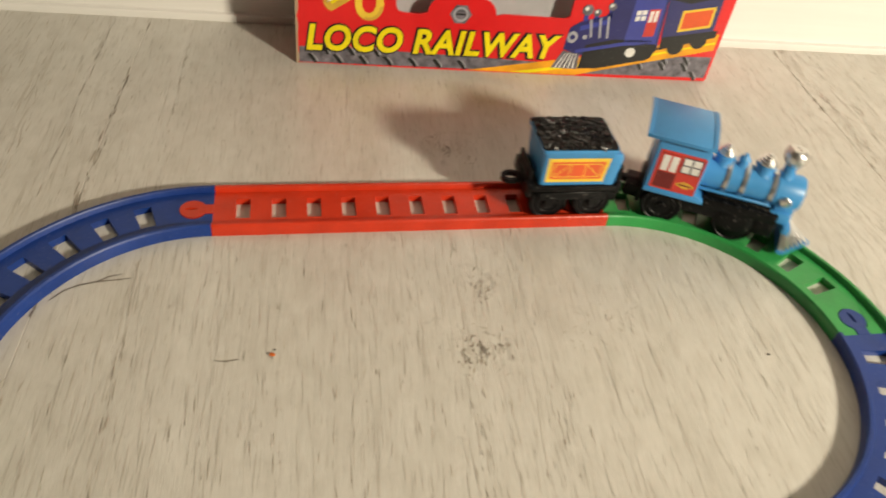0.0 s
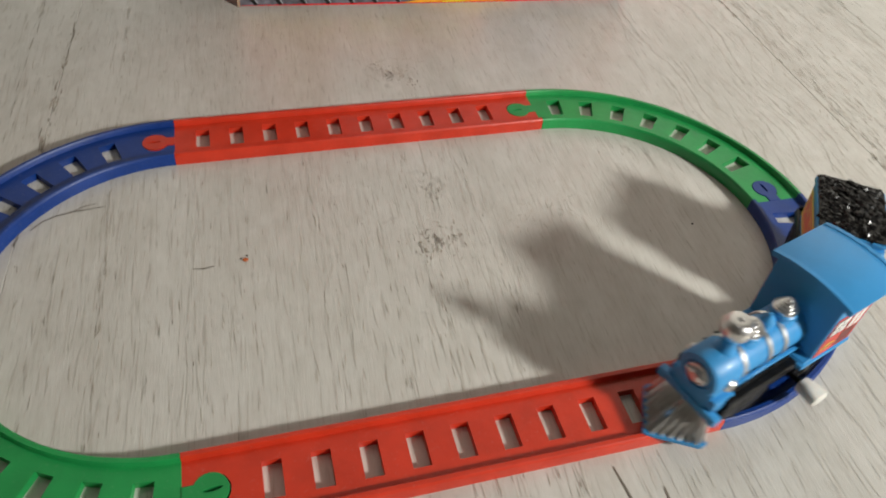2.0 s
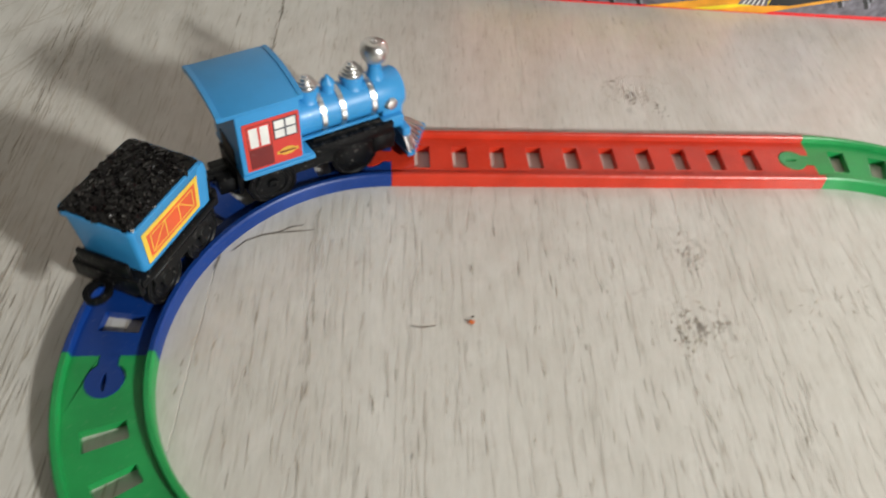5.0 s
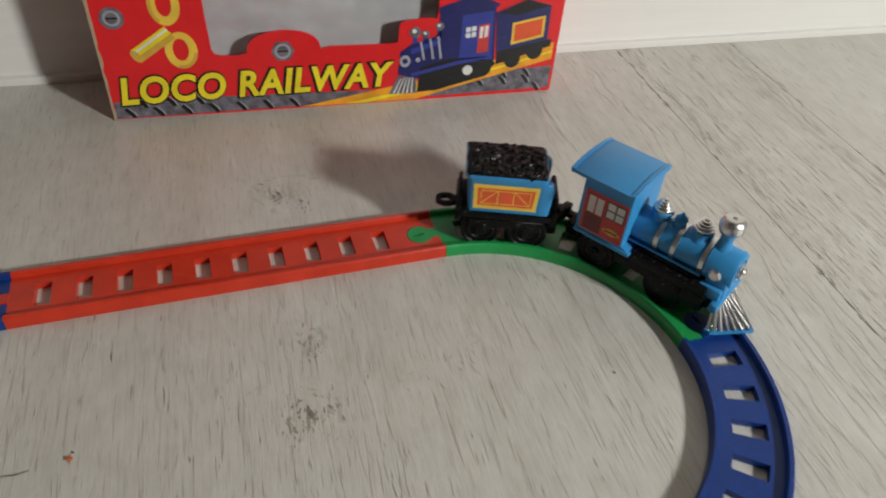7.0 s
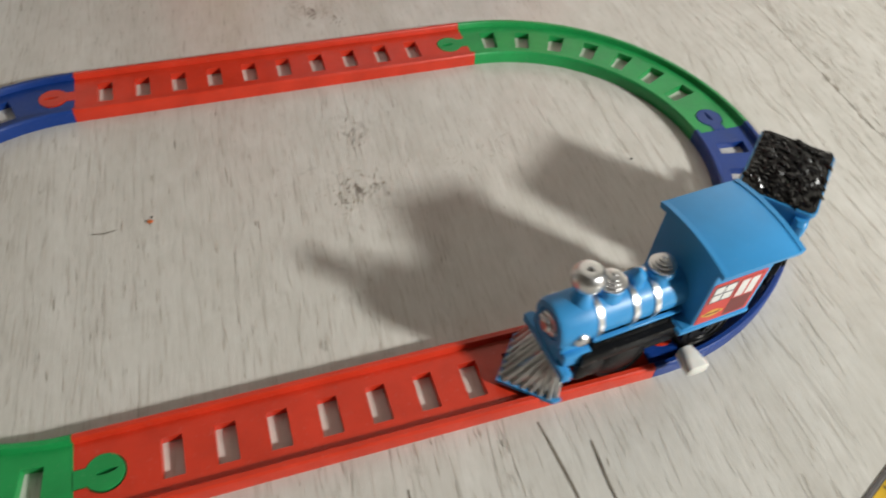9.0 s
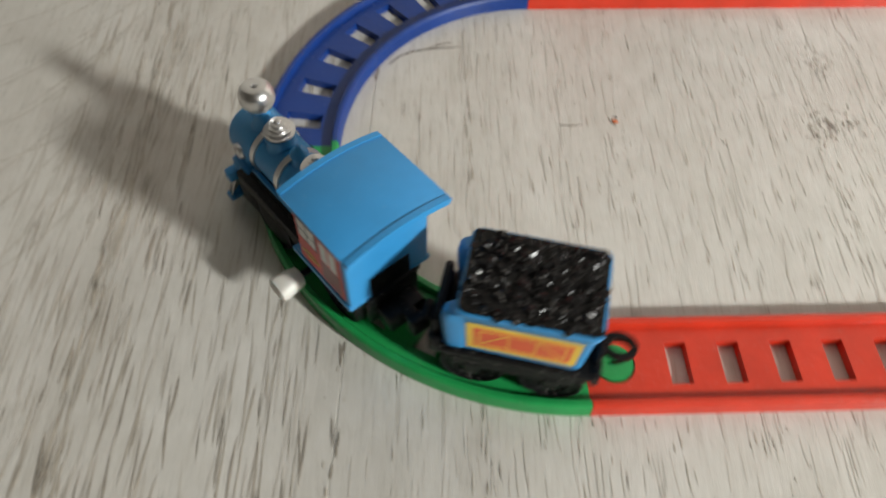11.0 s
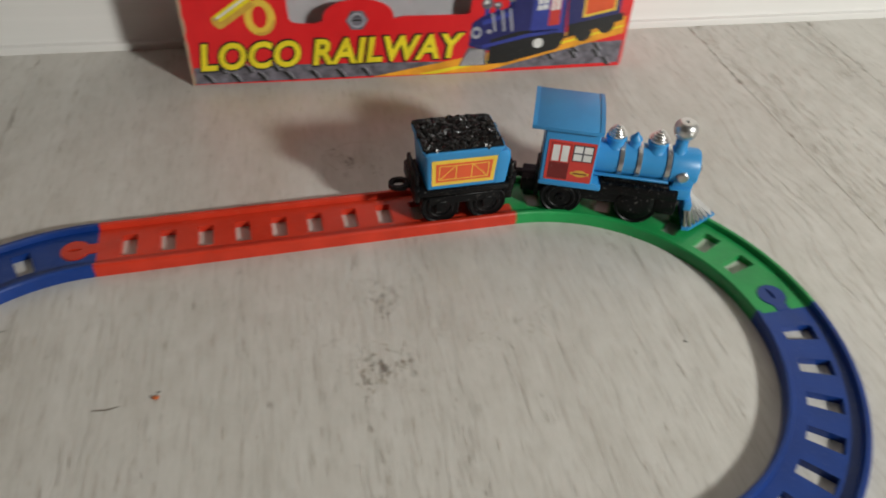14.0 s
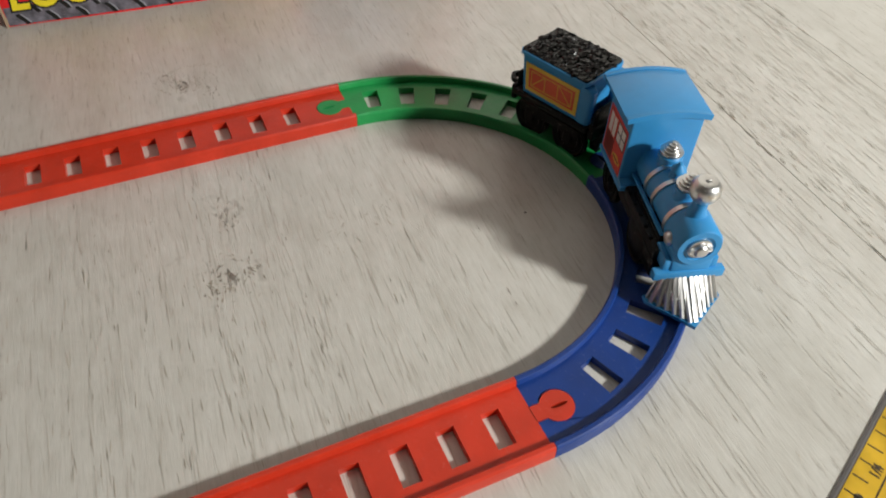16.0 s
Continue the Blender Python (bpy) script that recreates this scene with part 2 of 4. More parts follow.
# ---------- mesh helpers; all shapes in millimetres ----------
def mesh_of(name, bm, material, smooth=True):
    bmesh.ops.scale(bm, vec=(0.001,) * 3, verts=bm.verts)
    bmesh.ops.recalc_face_normals(bm, faces=bm.faces)
    me = bpy.data.meshes.new(name)
    bm.to_mesh(me)
    bm.free()
    for mm in material if isinstance(material, (list, tuple)) else [material]:
        me.materials.append(mm)
    if smooth:
        me.polygons.foreach_set("use_smooth", [True] * len(me.polygons))
        me.set_sharp_from_angle(angle=radians(38))
    return me


def part(name, bm, material, parent, label="", smooth=True):
    ob = new(name, mesh_of(name, bm, material, smooth))
    ob.parent = parent
    return tagged(ob, label)


def thing(name, label, category, m=Matrix(), group="", kind=""):
    ob = new(name)
    ob.empty_display_size = 0.005
    ob.matrix_world = m
    return tagged(ob, label, category, group, kind)


def mm(x, y, z, rx=0, ry=0, rz=0):
    return pose(x * 0.001, y * 0.001, z * 0.001, rx, ry, rz)


def block(bm, x0, x1, y0, y1, z0, z1, bevel=0.0, seg=2, m=None, taper=(1, 1)):
    made = bmesh.ops.create_cube(bm, size=1)["verts"]
    for v in made:
        top = v.co.z > 0
        kx, ky = taper if top else (1, 1)
        v.co = Vector(((x0 + x1) / 2 + v.co.x * (x1 - x0) * kx, (y0 + y1) / 2 + v.co.y * (y1 - y0) * ky, z1 if top else z0))
    if m is not None:
        bmesh.ops.transform(bm, matrix=m, verts=made)
    if bevel:
        edges = list({e for v in made for e in v.link_edges})
        bmesh.ops.bevel(bm, geom=edges, offset=bevel, segments=seg, profile=0.5, affect="EDGES")
    return bm


def lathe(bm, profile, m=None, seg=20):
    """profile: (radius, height) from bottom to top; the axis is z, moved by m."""
    m = m or Matrix()
    rings = []
    for r, h in profile:
        if r < 1e-6:
            rings.append([bm.verts.new(m @ Vector((0, 0, h)))])
        else:
            rings.append([bm.verts.new(m @ Vector((r * math.cos(2 * math.pi * k / seg), r * math.sin(2 * math.pi * k / seg), h))) for k in range(seg)])
    for a, b in zip(rings, rings[1:]):
        for k in range(seg):
            q = (k + 1) % seg
            if len(a) == 1 and len(b) == 1:
                continue
            if len(a) == 1:
                bm.faces.new((a[0], b[k], b[q]))
            elif len(b) == 1:
                bm.faces.new((a[k], a[q], b[0]))
            else:
                bm.faces.new((a[k], a[q], b[q], b[k]))
    for ring in (rings[0], rings[-1]):
        if len(ring) > 1:
            bm.faces.new(ring)
    return bm


def prism(bm, outline, low, high, place=None, holes=()):
    """A plate of that outline (with holes), from low to high; place maps (x, y, z) to the part's space."""
    place = place or (lambda x, y, z: (x, y, z))
    loops = [outline, *holes]
    flat = [p for lp in loops for p in lp]
    tris = tessellate_polygon([[Vector((x, y, 0)) for x, y in lp] for lp in loops])
    bot = [bm.verts.new(place(x, y, low)) for x, y in flat]
    top = [bm.verts.new(place(x, y, high)) for x, y in flat]
    for a, b, c in tris:
        bm.faces.new((top[a], top[b], top[c]))
        bm.faces.new((bot[c], bot[b], bot[a]))
    start = 0
    for lp in loops:
        n = len(lp)
        for k in range(n):
            i, j = start + k, start + (k + 1) % n
            bm.faces.new((bot[i], bot[j], top[j], top[i]))
        start += n
    return bm


def circle(x, y, r, seg=16, a0=0.0, a1=360.0, ry=None):
    full = abs(a1 - a0) > 359
    n = seg if full else seg + 1
    return [(x + r * math.cos(radians(a0 + (a1 - a0) * k / seg)), y + (ry or r) * math.sin(radians(a0 + (a1 - a0) * k / seg))) for k in range(n)]


def rounded(x0, x1, y0, y1, r, seg=4):
    pts = []
    for cx, cy, a in ((x1 - r, y1 - r, 0), (x0 + r, y1 - r, 90), (x0 + r, y0 + r, 180), (x1 - r, y0 + r, 270)):
        pts += [(cx + r * math.cos(radians(a + 90 * k / seg)), cy + r * math.sin(radians(a + 90 * k / seg))) for k in range(seg + 1)]
    return pts


def loft(bm, loops, cap=True):
    rows = [[bm.verts.new(p) for p in lp] for lp in loops]
    n = len(rows[0])
    for a, b in zip(rows, rows[1:]):
        for k in range(n):
            bm.faces.new((a[k], a[(k + 1) % n], b[(k + 1) % n], b[k]))
    if cap:
        bm.faces.new(rows[0])
        bm.faces.new(rows[-1])
    return bm


def bar(bm, p, q, r, seg=8):
    p, q = Vector(p), Vector(q)
    m = Matrix.Translation(p) @ (q - p).to_track_quat("Z", "Y").to_matrix().to_4x4()
    return lathe(bm, [(r, 0), (r, (q - p).length)], m, seg)


def lettering(text, size, shear=0.0, spacing=1.0, thick=0.0, depth=0.03):
    """Flat letters as a bmesh in millimetres, standing in the xz plane with their face to -y."""
    cu = bpy.data.curves.new("letters", "FONT")
    cu.body, cu.size, cu.shear, cu.space_character, cu.offset, cu.extrude = text, size, shear, spacing, thick, depth
    cu.resolution_u = 4
    ob = bpy.data.objects.new("letters", cu)
    scene.collection.objects.link(ob)
    bpy.context.view_layer.update()
    me = bpy.data.meshes.new_from_object(ob.evaluated_get(bpy.context.evaluated_depsgraph_get()))
    bm = bmesh.new()
    bm.from_mesh(me)
    bpy.data.objects.remove(ob)
    bpy.data.meshes.remove(me)
    bmesh.ops.rotate(bm, cent=(0, 0, 0), matrix=Matrix.Rotation(radians(90), 3, "X"), verts=bm.verts)
    return bm


# ---------- floor, wall, room ----------
TURN = -3.2          # the room stands slightly askew to the track
ROOM = mm(0, 0, 0, 0, 0, TURN)
floor = thing("floor", "whitewashed grey-beige wooden plank floor with knots", "floor", ROOM, kind="structure")
bm = bmesh.new()
block(bm, -1300, 1300, -1900, 140, -12, -1.2)
part("underlay", bm, JOINT, floor, smooth=False)
edges_u = [-1300, -1059.5, -862, -664.5, -467, -271.3, -73.7, 122.6, 165.2, 320.6, 518, 715.5, 913, 1110.5, 1300]
for k, (a, b) in enumerate(zip(edges_u, edges_u[1:])):
    bm = bmesh.new()
    block(bm, a + 0.025, b - 0.025, -1900, 140, -8, 0, 0.09, 1)
    part("plank", bm, WOOD, floor, smooth=False)

# scratches and cracks in the print, as shallow dark lines
def scratch(points, width):
    bm = bmesh.new()
    n = len(points) - 1
    vs = []
    for k, (x, y) in enumerate(points):
        q = points[min(k + 1, n)]
        p = points[max(k - 1, 0)]
        d = Vector((q[0] - p[0], q[1] - p[1])).normalized()
        w = width * (0.25 + 0.75 * math.sin(math.pi * (k + 0.3) / (n + 0.6)))
        vs.append((bm.verts.new((x - d.y * w, y + d.x * w, 0.11)), bm.verts.new((x + d.y * w, y - d.x * w, 0.11))))
    for a, b in zip(vs, vs[1:]):
        bm.faces.new((a[0], a[1], b[1], b[0]))
    ob = part("scratch", bm, CRACK, floor, smooth=False)
    ob.matrix_parent_inverse = floor.matrix_world.inverted()


scratch([(-70.5, 20.0), (-68.5, 22.3), (-66, 23.6), (-63, 24.3), (-59.5, 24.6), (-57, 24.9)], 0.16)
scratch([(-63.5, 24.0), (-61, 25.6), (-58.8, 26.1)], 0.12)
scratch([(-40.5, 3.9), (-38.5, 3.6), (-36.4, 3.9)], 0.14)

scratch([(22.2, -52), (22.6, -55.5), (23.0, -60), (23.3, -64), (23.2, -70)], 0.2)
scratch([(28.8, -57.0), (28.6, -60), (28.4, -64), (28.5, -69)], 0.22)
scratch([(0.5, -56.5), (0.2, -60), (-0.4, -65), (-0.8, -70)], 0.18)


# printed grain: broken lines that run along the planks, fraying at the joints and turning round the knots
def grain_marks():
    rg = random.Random(23)
    sets = {"soft": ([], []), "pale": ([], []), "dark": ([], [])}
    base_level = {"soft": 0.00002, "pale": 0.00005, "dark": 0.00008}

    def dash(ink, u, v, length, width, lean):
        verts, faces = sets[ink]
        du, dv = math.sin(lean), math.cos(lean)
        base = len(verts)
        level = base_level[ink] + rg.uniform(0, 0.000028)
        bend = rg.uniform(-0.06, 0.06) * length
        for f, w in ((-0.5, 0.15), (-0.2, 1.0), (0.15, rg.uniform(0.5, 1.0)), (0.5, 0.1)):
            cu, cv = u + du * f * length + bend * (f * f), v + dv * f * length
            verts.append(((cu - dv * w * width) * 0.001, (cv + du * w * width) * 0.001, level))
            verts.append(((cu + dv * w * width) * 0.001, (cv - du * w * width) * 0.001, level))
        for k in range(3):
            q = base + 2 * k
            faces.append((q, q + 1, q + 3, q + 2))

    def line(ink, u, v0, v1, lengths, widths, gaps, slope=0.0, sway=0.6, jitter=0.15):
        """A broken grain line from v0 to v1 that leans by slope and sways slowly."""
        ph, v = rg.uniform(0, 50), v0 + rg.uniform(0, gaps[1])
        while v < v1:
            n = rg.uniform(*lengths)
            if v > 46 and -73 < u < 122 and rg.random() < 0.55:
                v += n + gaps[1] * 0.3
                continue
            at = lambda q: u + slope * (q - v0) + sway * 2 * noise.noise((ph, q * 0.02, 0.3))
            dash(ink, at(v + n / 2) + rg.gauss(0, jitter), v + n / 2, n, rg.uniform(*widths), math.atan2(at(v + n) - at(v), n) + rg.gauss(0, 0.04))
            v += n + rg.uniform(0, 1) ** 2 * (gaps[1] - gaps[0]) + gaps[0]

    # middle plank: zones across it, each with its share of lines
    drift = lambda u: -0.036 * math.exp(-((u + 50) / 26) ** 2)
    for u0, u1, soft, pale, dark in ((-73, -56, 24, 9, 3), (-56, -5, 66, 32, 17), (-5, 22, 32, 16, 7), (22, 75, 54, 18, 6), (75, 122, 32, 8, 3)):
        for k in range(soft):
            u = rg.uniform(u0, u1)
            line("soft", u - 120 * drift(u), -120, 127, (2, 11), (0.04, 0.13), (2, 26), drift(u))
        for k in range(pale):
            u = rg.uniform(u0, u1)
            line("pale", u - 120 * drift(u), -120, 127, (0.8, 4.2), (0.03, 0.075), (4, 42), drift(u))
        for k in range(dark):
            u = rg.uniform(u0, u1)
            line("dark", u - 120 * drift(u), -120, 127, (0.7, 3.4), (0.03, 0.075), (6, 70), drift(u))
    for ink, widths in (("pale", (0.04, 0.1)), ("dark", (0.03, 0.08)), ("soft", (0.08, 0.2))):
        line(ink, -52.0, -110, 127, (1.0, 5.0), widths, (0.5, 9), -0.041, 0.3)
        line(ink, -4.2, -110, 127, (1.0, 5.0), widths, (2.0, 24), 0.0, 1.2)
    # lines that run down from the lower knot
    for k in range(16):
        u = rg.uniform(2, 20)
        line(rg.choice(("pale", "soft", "soft")), u + 4, -75, -4, (1.0, 5.0), (0.04, 0.11), (1, 16), -0.05, 0.8)
    # wavy figure of the middle plank's calm side
    for k in range(17):
        u, ph = 82 + 2.5 * k, rg.uniform(0, 9)
        v = -112.0
        while v < 127:
            wave = lambda q: u + 3.6 * noise.noise((k * 0.14, q * 0.045, 0.9)) + 1.4 * noise.noise((k * 0.5, q * 0.13, ph))
            n = rg.uniform(2.5, 5)
            if noise.noise((k * 2.3, v * 0.03, 0.2)) > -0.08:
                dash("soft", wave(v), v, n * 1.25, rg.uniform(0.08, 0.24), math.atan2(wave(v + n / 2) - wave(v - n / 2), n))
            v += n
    # frayed joints
    for joint, spread, reach in ((-73.7, 0.45, 150), (122.6, 0.4, 110), (165.2, 0.4, 80)):
        for k in range(reach):
            v = rg.uniform(-112, 127)
            if noise.noise((joint, v * 0.035, 0.1)) < -0.15:
                continue
            dash("dark", joint + rg.gauss(0, spread), v, rg.uniform(1.2, 5.5), rg.uniform(0.06, 0.2), rg.gauss(0, 0.06))
        for k in range(reach // 2):
            dash("pale", joint + rg.gauss(0, spread * 4), rg.uniform(-112, 127), rg.uniform(0.6, 2.6), rg.uniform(0.05, 0.13), rg.gauss(0.25, 0.25))
    # outer plank: long close streaks, thickest in one slanting band
    for k in range(46):
        line("soft", rg.uniform(-126, -76), -120, 127, (4, 20), (0.06, 0.26), (2, 26), -0.03, 1.0)
    for k in range(44):
        line("pale", rg.uniform(-122, -75), -120, 20, (4, 18), (0.05, 0.14), (2, 20), -0.03, 1.0)
    for k in range(30):
        line("dark", rg.uniform(-108, -75), -120, 15, (3, 13), (0.05, 0.13), (4, 34), -0.03, 1.0)
    for k in range(26):
        line("pale", rg.uniform(-120, -75), 10, 127, (1.5, 8), (0.04, 0.1), (3, 34), -0.03, 1.0)
    line("dark", -82.0, 45, 122, (3, 9), (0.05, 0.12), (0.2, 5), -0.02, 0.3)
    for k in range(12):
        u = -108 + rg.gauss(0, 3.0)
        line(rg.choice(("pale", "dark", "soft", "pale")), u, -90, 120, (2, 11), (0.05, 0.17), (0.6, 10), -0.06, 0.8)
    # arched figure beyond the band
    for k in range(34):
        step = rg.uniform(2.0, 3.0)
        u, v, lean, ph = -119.0 - rg.uniform(0, 5), -20 + 6.5 * k + rg.uniform(-3, 3), 0.35, rg.uniform(0, 6)
        while u > -240:
            if noise.noise((k * 3.1, u * 0.05, 0.3)) > -0.2:
                dash("soft", u, v, step * 1.5, rg.uniform(0.1, 0.3), lean)
            u -= math.sin(lean) * step
            v -= math.cos(lean) * step
            lean = min(1.0, lean + 0.05) + 0.04 * math.sin(u * 0.2 + ph)
    # planks past the second joint: fine close grain, then a smoother pale one
    for k in range(58):
        line("soft", rg.uniform(123.5, 163), -110, 127, (2, 11), (0.05, 0.16), (1, 18), 0.0, 0.8)
    for k in range(26):
        line("pale", 123.4 + abs(rg.gauss(0, 12)), -110, 127, (1, 6), (0.04, 0.1), (2, 28), 0.0, 0.8)
    for k in range(6):
        line("dark", 123.4 + abs(rg.gauss(0, 8)), -110, 127, (1, 5), (0.04, 0.09), (5, 46), 0.0, 0.8)
    for k in range(24):
        line("soft", rg.uniform(167, 300), -110, 127, (3, 12), (0.06, 0.2), (5, 40), 0.0, 2.0)
    # knots: broken rings, two dark feet and a crest
    for ku, kv, au, av, count in ((7.0, 4.5, 5.0, 6.0, 60), (8.0, 67.0, 6.5, 4.5, 54), (9.5, 19.5, 2.6, 4.5, 26)):
        for k in range(count):
            a, q = rg.uniform(0, 2 * math.pi), abs(rg.gauss(0.75, 0.35))
            u, v = ku + au * q * math.cos(a), kv + av * q * math.sin(a)
            lean = math.atan2(-au * math.sin(a), av * math.cos(a))
            lean = (lean + math.pi / 2) % math.pi - math.pi / 2
            dash(rg.choice(("dark", "pale")), u, v, rg.uniform(0.5, 1.7), rg.uniform(0.05, 0.12), 0.75 * lean + rg.gauss(0, 0.25))
    for fu, fv, lean in ((4.6, 3.0, 0.5), (11.6, 4.4, -0.75), (6.2, 1.0, 0.1), (7.0, 65.5, 0.4), (4.2, 70.5, -0.9), (12.5, 62.0, 0.3)):
        for k in range(11):
            dash("dark", fu + rg.gauss(0, 0.9), fv + rg.gauss(0, 1.1), rg.uniform(0.5, 1.5), rg.uniform(0.07, 0.16), lean + rg.gauss(0, 0.35))
    for k in range(26):
        f = k / 25
        dash("pale", 3.0 + 14 * f, 71.0 + 3.2 * math.sin(math.pi * f) + rg.gauss(0, 0.35), rg.uniform(0.6, 1.4), rg.uniform(0.05, 0.1), 1.5 - 0.9 * math.cos(math.pi * f) * 0.5)
    for ku, kv in ((28, 8), (36, 10), (170, 30), (176, 22)):
        for k in range(14):
            dash("pale", ku + rg.gauss(0, 2.2), kv + rg.gauss(0, 2.5), rg.uniform(0.5, 1.8), rg.uniform(0.04, 0.09), rg.gauss(0, 0.6))
    return sets


MARKS = grain_marks()
for key, ink, said in (("soft", GRAIN_SOFT, "broad soft grain streaks in the planks"), ("pale", GRAIN_PALE, "pale printed grain lines in the planks"), ("dark", GRAIN, "dark printed grain dashes in the planks")):
    me = bpy.data.meshes.new("grain_marks")
    me.from_pydata(MARKS[key][0], [], MARKS[key][1])
    me.materials.append(ink)
    ob = new("grain_marks", me)
    ob.parent = floor
    tagged(ob, said, kind="stuff")

wall = thing("wall_north", "plain off-white painted wall behind the toy box", "wall", ROOM, kind="structure")
bm = bmesh.new()
block(bm, -1300, 1300, 140, 240, -12, 2400)
part("plaster", bm, WALL, wall, smooth=False)
skirting = thing("baseboard", "white painted skirting board with a rounded foot moulding", "skirting", ROOM, kind="structure")
bm = bmesh.new()
profile = [(140, 0.0), (127.6, 0.0), (127.4, 1.6), (127.6, 2.2), (128.9, 2.5), (129.1, 3.0), (129.2, 18.0), (129.4, 27),
           (130.2, 34), (131.5, 44), (133.5, 50), (134.2, 51), (134.2, 52.5), (136, 58), (140, 60)]
loft(bm, [[(x, y, z) for y, z in profile] for x in (-1300, -400, 400, 1300)])
part("moulding", bm, SKIRT, skirting)
for name, box in (("wall_south", (-1300, 1300, -2000, -1900, -12, 2400)), ("wall_east", (1300, 1400, -2000, 240, -12, 2400)), ("wall_west", (-1400, -1300, -2000, 240, -12, 2400))):
    w = thing(name, "plain off-white painted wall of the room", "wall", ROOM, kind="structure")
    bm = bmesh.new()
    block(bm, *box)
    part("plaster", bm, WALL, w, smooth=False)
bm = bmesh.new()
block(bm, -1400, 1400, -2000, 240, 2400, 2500)
ceiling = new("ceiling", mesh_of("ceiling", bm, WALL, False))
ceiling.matrix_world = ROOM
tagged(ceiling, "plain white painted ceiling", "ceiling", kind="structure")

# ---------- track ----------
HALF, RIM, DECK, RIMTOP = 6.8, 1.25, 1.55, 2.8
STRAIGHT, RADIUS = 86.0, 43.03
QUARTER = RADIUS * math.pi / 2
WEST_X, WEST_Y = 42.3, -1.9   # where the two loose bends meet, from the straights' ends and the middle line


def straight_at(s, n, z):
    return (s, n, z)


def curve_at(s, n, z):
    a = s / RADIUS
    r = RADIUS + n
    return (r * math.sin(a), r * math.cos(a) - RADIUS, z)



def slack_curve(ahead, aside):
    """A quarter bend pushed slightly out of round at its loose joints: ahead along the start, aside to the inside."""
    def at(s, n, z):
        a = s / RADIUS
        d = Vector((aside * math.sin(a), ahead * math.cos(a))).normalized() * n
        return (ahead * math.sin(a) + d.x, aside * math.cos(a) - aside + d.y, z)
    return at


def track_piece(name, label, length, at, material, holes, pose_m):
    """A moulded track length: slotted deck, two raised rims, a plug at its start and a socket at its end."""
    piece = thing(name, label, "toy track", pose_m, group="track pieces of the oval")
    inner = HALF - RIM
    socket = 10.0
    first, last, width, span = holes
    count = 10 if length > 70 else 7
    centres = [first + (last - first) * k / (count - 1) for k in range(count)]
    # deck with slots
    bm = bmesh.new()
    ss = {0.0, length - socket}
    for c in centres:
        ss |= {c - width / 2, c + width / 2}
    ss = sorted(ss)
    fine = []
    for a, b in zip(ss, ss[1:]):
        steps = max(1, int((b - a) / 1.6))
        fine += [a + (b - a) * k / steps for k in range(steps)]
    fine.append(ss[-1])
    ns = [-inner - 0.2, -span / 2, span / 2, inner + 0.2]
    grid = {}

    def vert(i, j, z):
        key = (i, j, z)
        if key not in grid:
            grid[key] = bm.verts.new(at(fine[i], ns[j], z))
        return grid[key]

    solid = set()
    for i in range(len(fine) - 1):
        mid = (fine[i] + fine[i + 1]) / 2
        slot = any(abs(mid - c) < width / 2 for c in centres)
        for j in range(3):
            if not (slot and j == 1):
                solid.add((i, j))
    low = 0.0
    for i, j in solid:
        bm.faces.new([vert(i, j, DECK), vert(i + 1, j, DECK), vert(i + 1, j + 1, DECK), vert(i, j + 1, DECK)])
        bm.faces.new([vert(i, j + 1, low), vert(i + 1, j + 1, low), vert(i + 1, j, low), vert(i, j, low)])
        for (di, dj), (p, q) in {(-1, 0): ((0, 0), (0, 1)), (1, 0): ((1, 1), (1, 0)), (0, -1): ((1, 0), (0, 0)), (0, 1): ((0, 1), (1, 1))}.items():
            if (i + di, j + dj) not in solid:
                bm.faces.new([vert(i + p[0], j + p[1], low), vert(i + q[0], j + q[1], low), vert(i + q[0], j + q[1], DECK), vert(i + p[0], j + p[1], DECK)])
    # socket end, open towards the next piece
    g = 0.14
    a = math.degrees(math.asin((1.35 + g) / (2.75 + g)))
    notch = [(length - s, n) for s, n in circle(4.1, 0, 2.75 + g, 18, 180 - a, -180 + a)]
    steps = 8
    s0 = length - socket
    e = inner + 0.2
    outline = [(s0 + socket * k / steps, -e) for k in range(steps + 1)]
    outline += [(length, -1.35 - g)] + notch[::-1] + [(length, 1.35 + g)]
    outline += [(length - socket * k / steps, e) for k in range(steps + 1)]
    prism(bm, outline, low, DECK, at)
    # plug
    prism(bm, [(0.05, 1.35)] + [(-s, n) for s, n in circle(4.1, 0, 2.75, 18, 180 - math.degrees(math.asin(1.35 / 2.75)), -180 + math.degrees(math.asin(1.35 / 2.75)))] + [(0.05, -1.35)],
          0.0, DECK + 0.12, at, holes=[[(-6.0, 0.0), (-5.4, 0.3), (-4.4, 0.42), (-3.4, 0.3), (-2.8, 0.0), (-3.4, -0.2), (-4.4, -0.3), (-5.4, -0.2)]])
    part("deck", bm, material, piece)
    # rims with a rounded top edge
    for side in (-1, 1):
        bm = bmesh.new()
        prof = [(HALF, 0.0), (HALF - 0.04, RIMTOP - 0.5), (HALF - 0.14, RIMTOP - 0.2), (HALF - 0.36, RIMTOP), (HALF - RIM + 0.2, RIMTOP), (HALF - RIM, RIMTOP - 0.25), (HALF - RIM - 0.1, 0.0)]
        n = max(2, int(length / 2.2))
        loft(bm, [[at(0.04 + (length - 0.08) * k / n, side * p, z) for p, z in prof] for k in range(n + 1)])
        part("rim", bm, material, piece)
    return piece


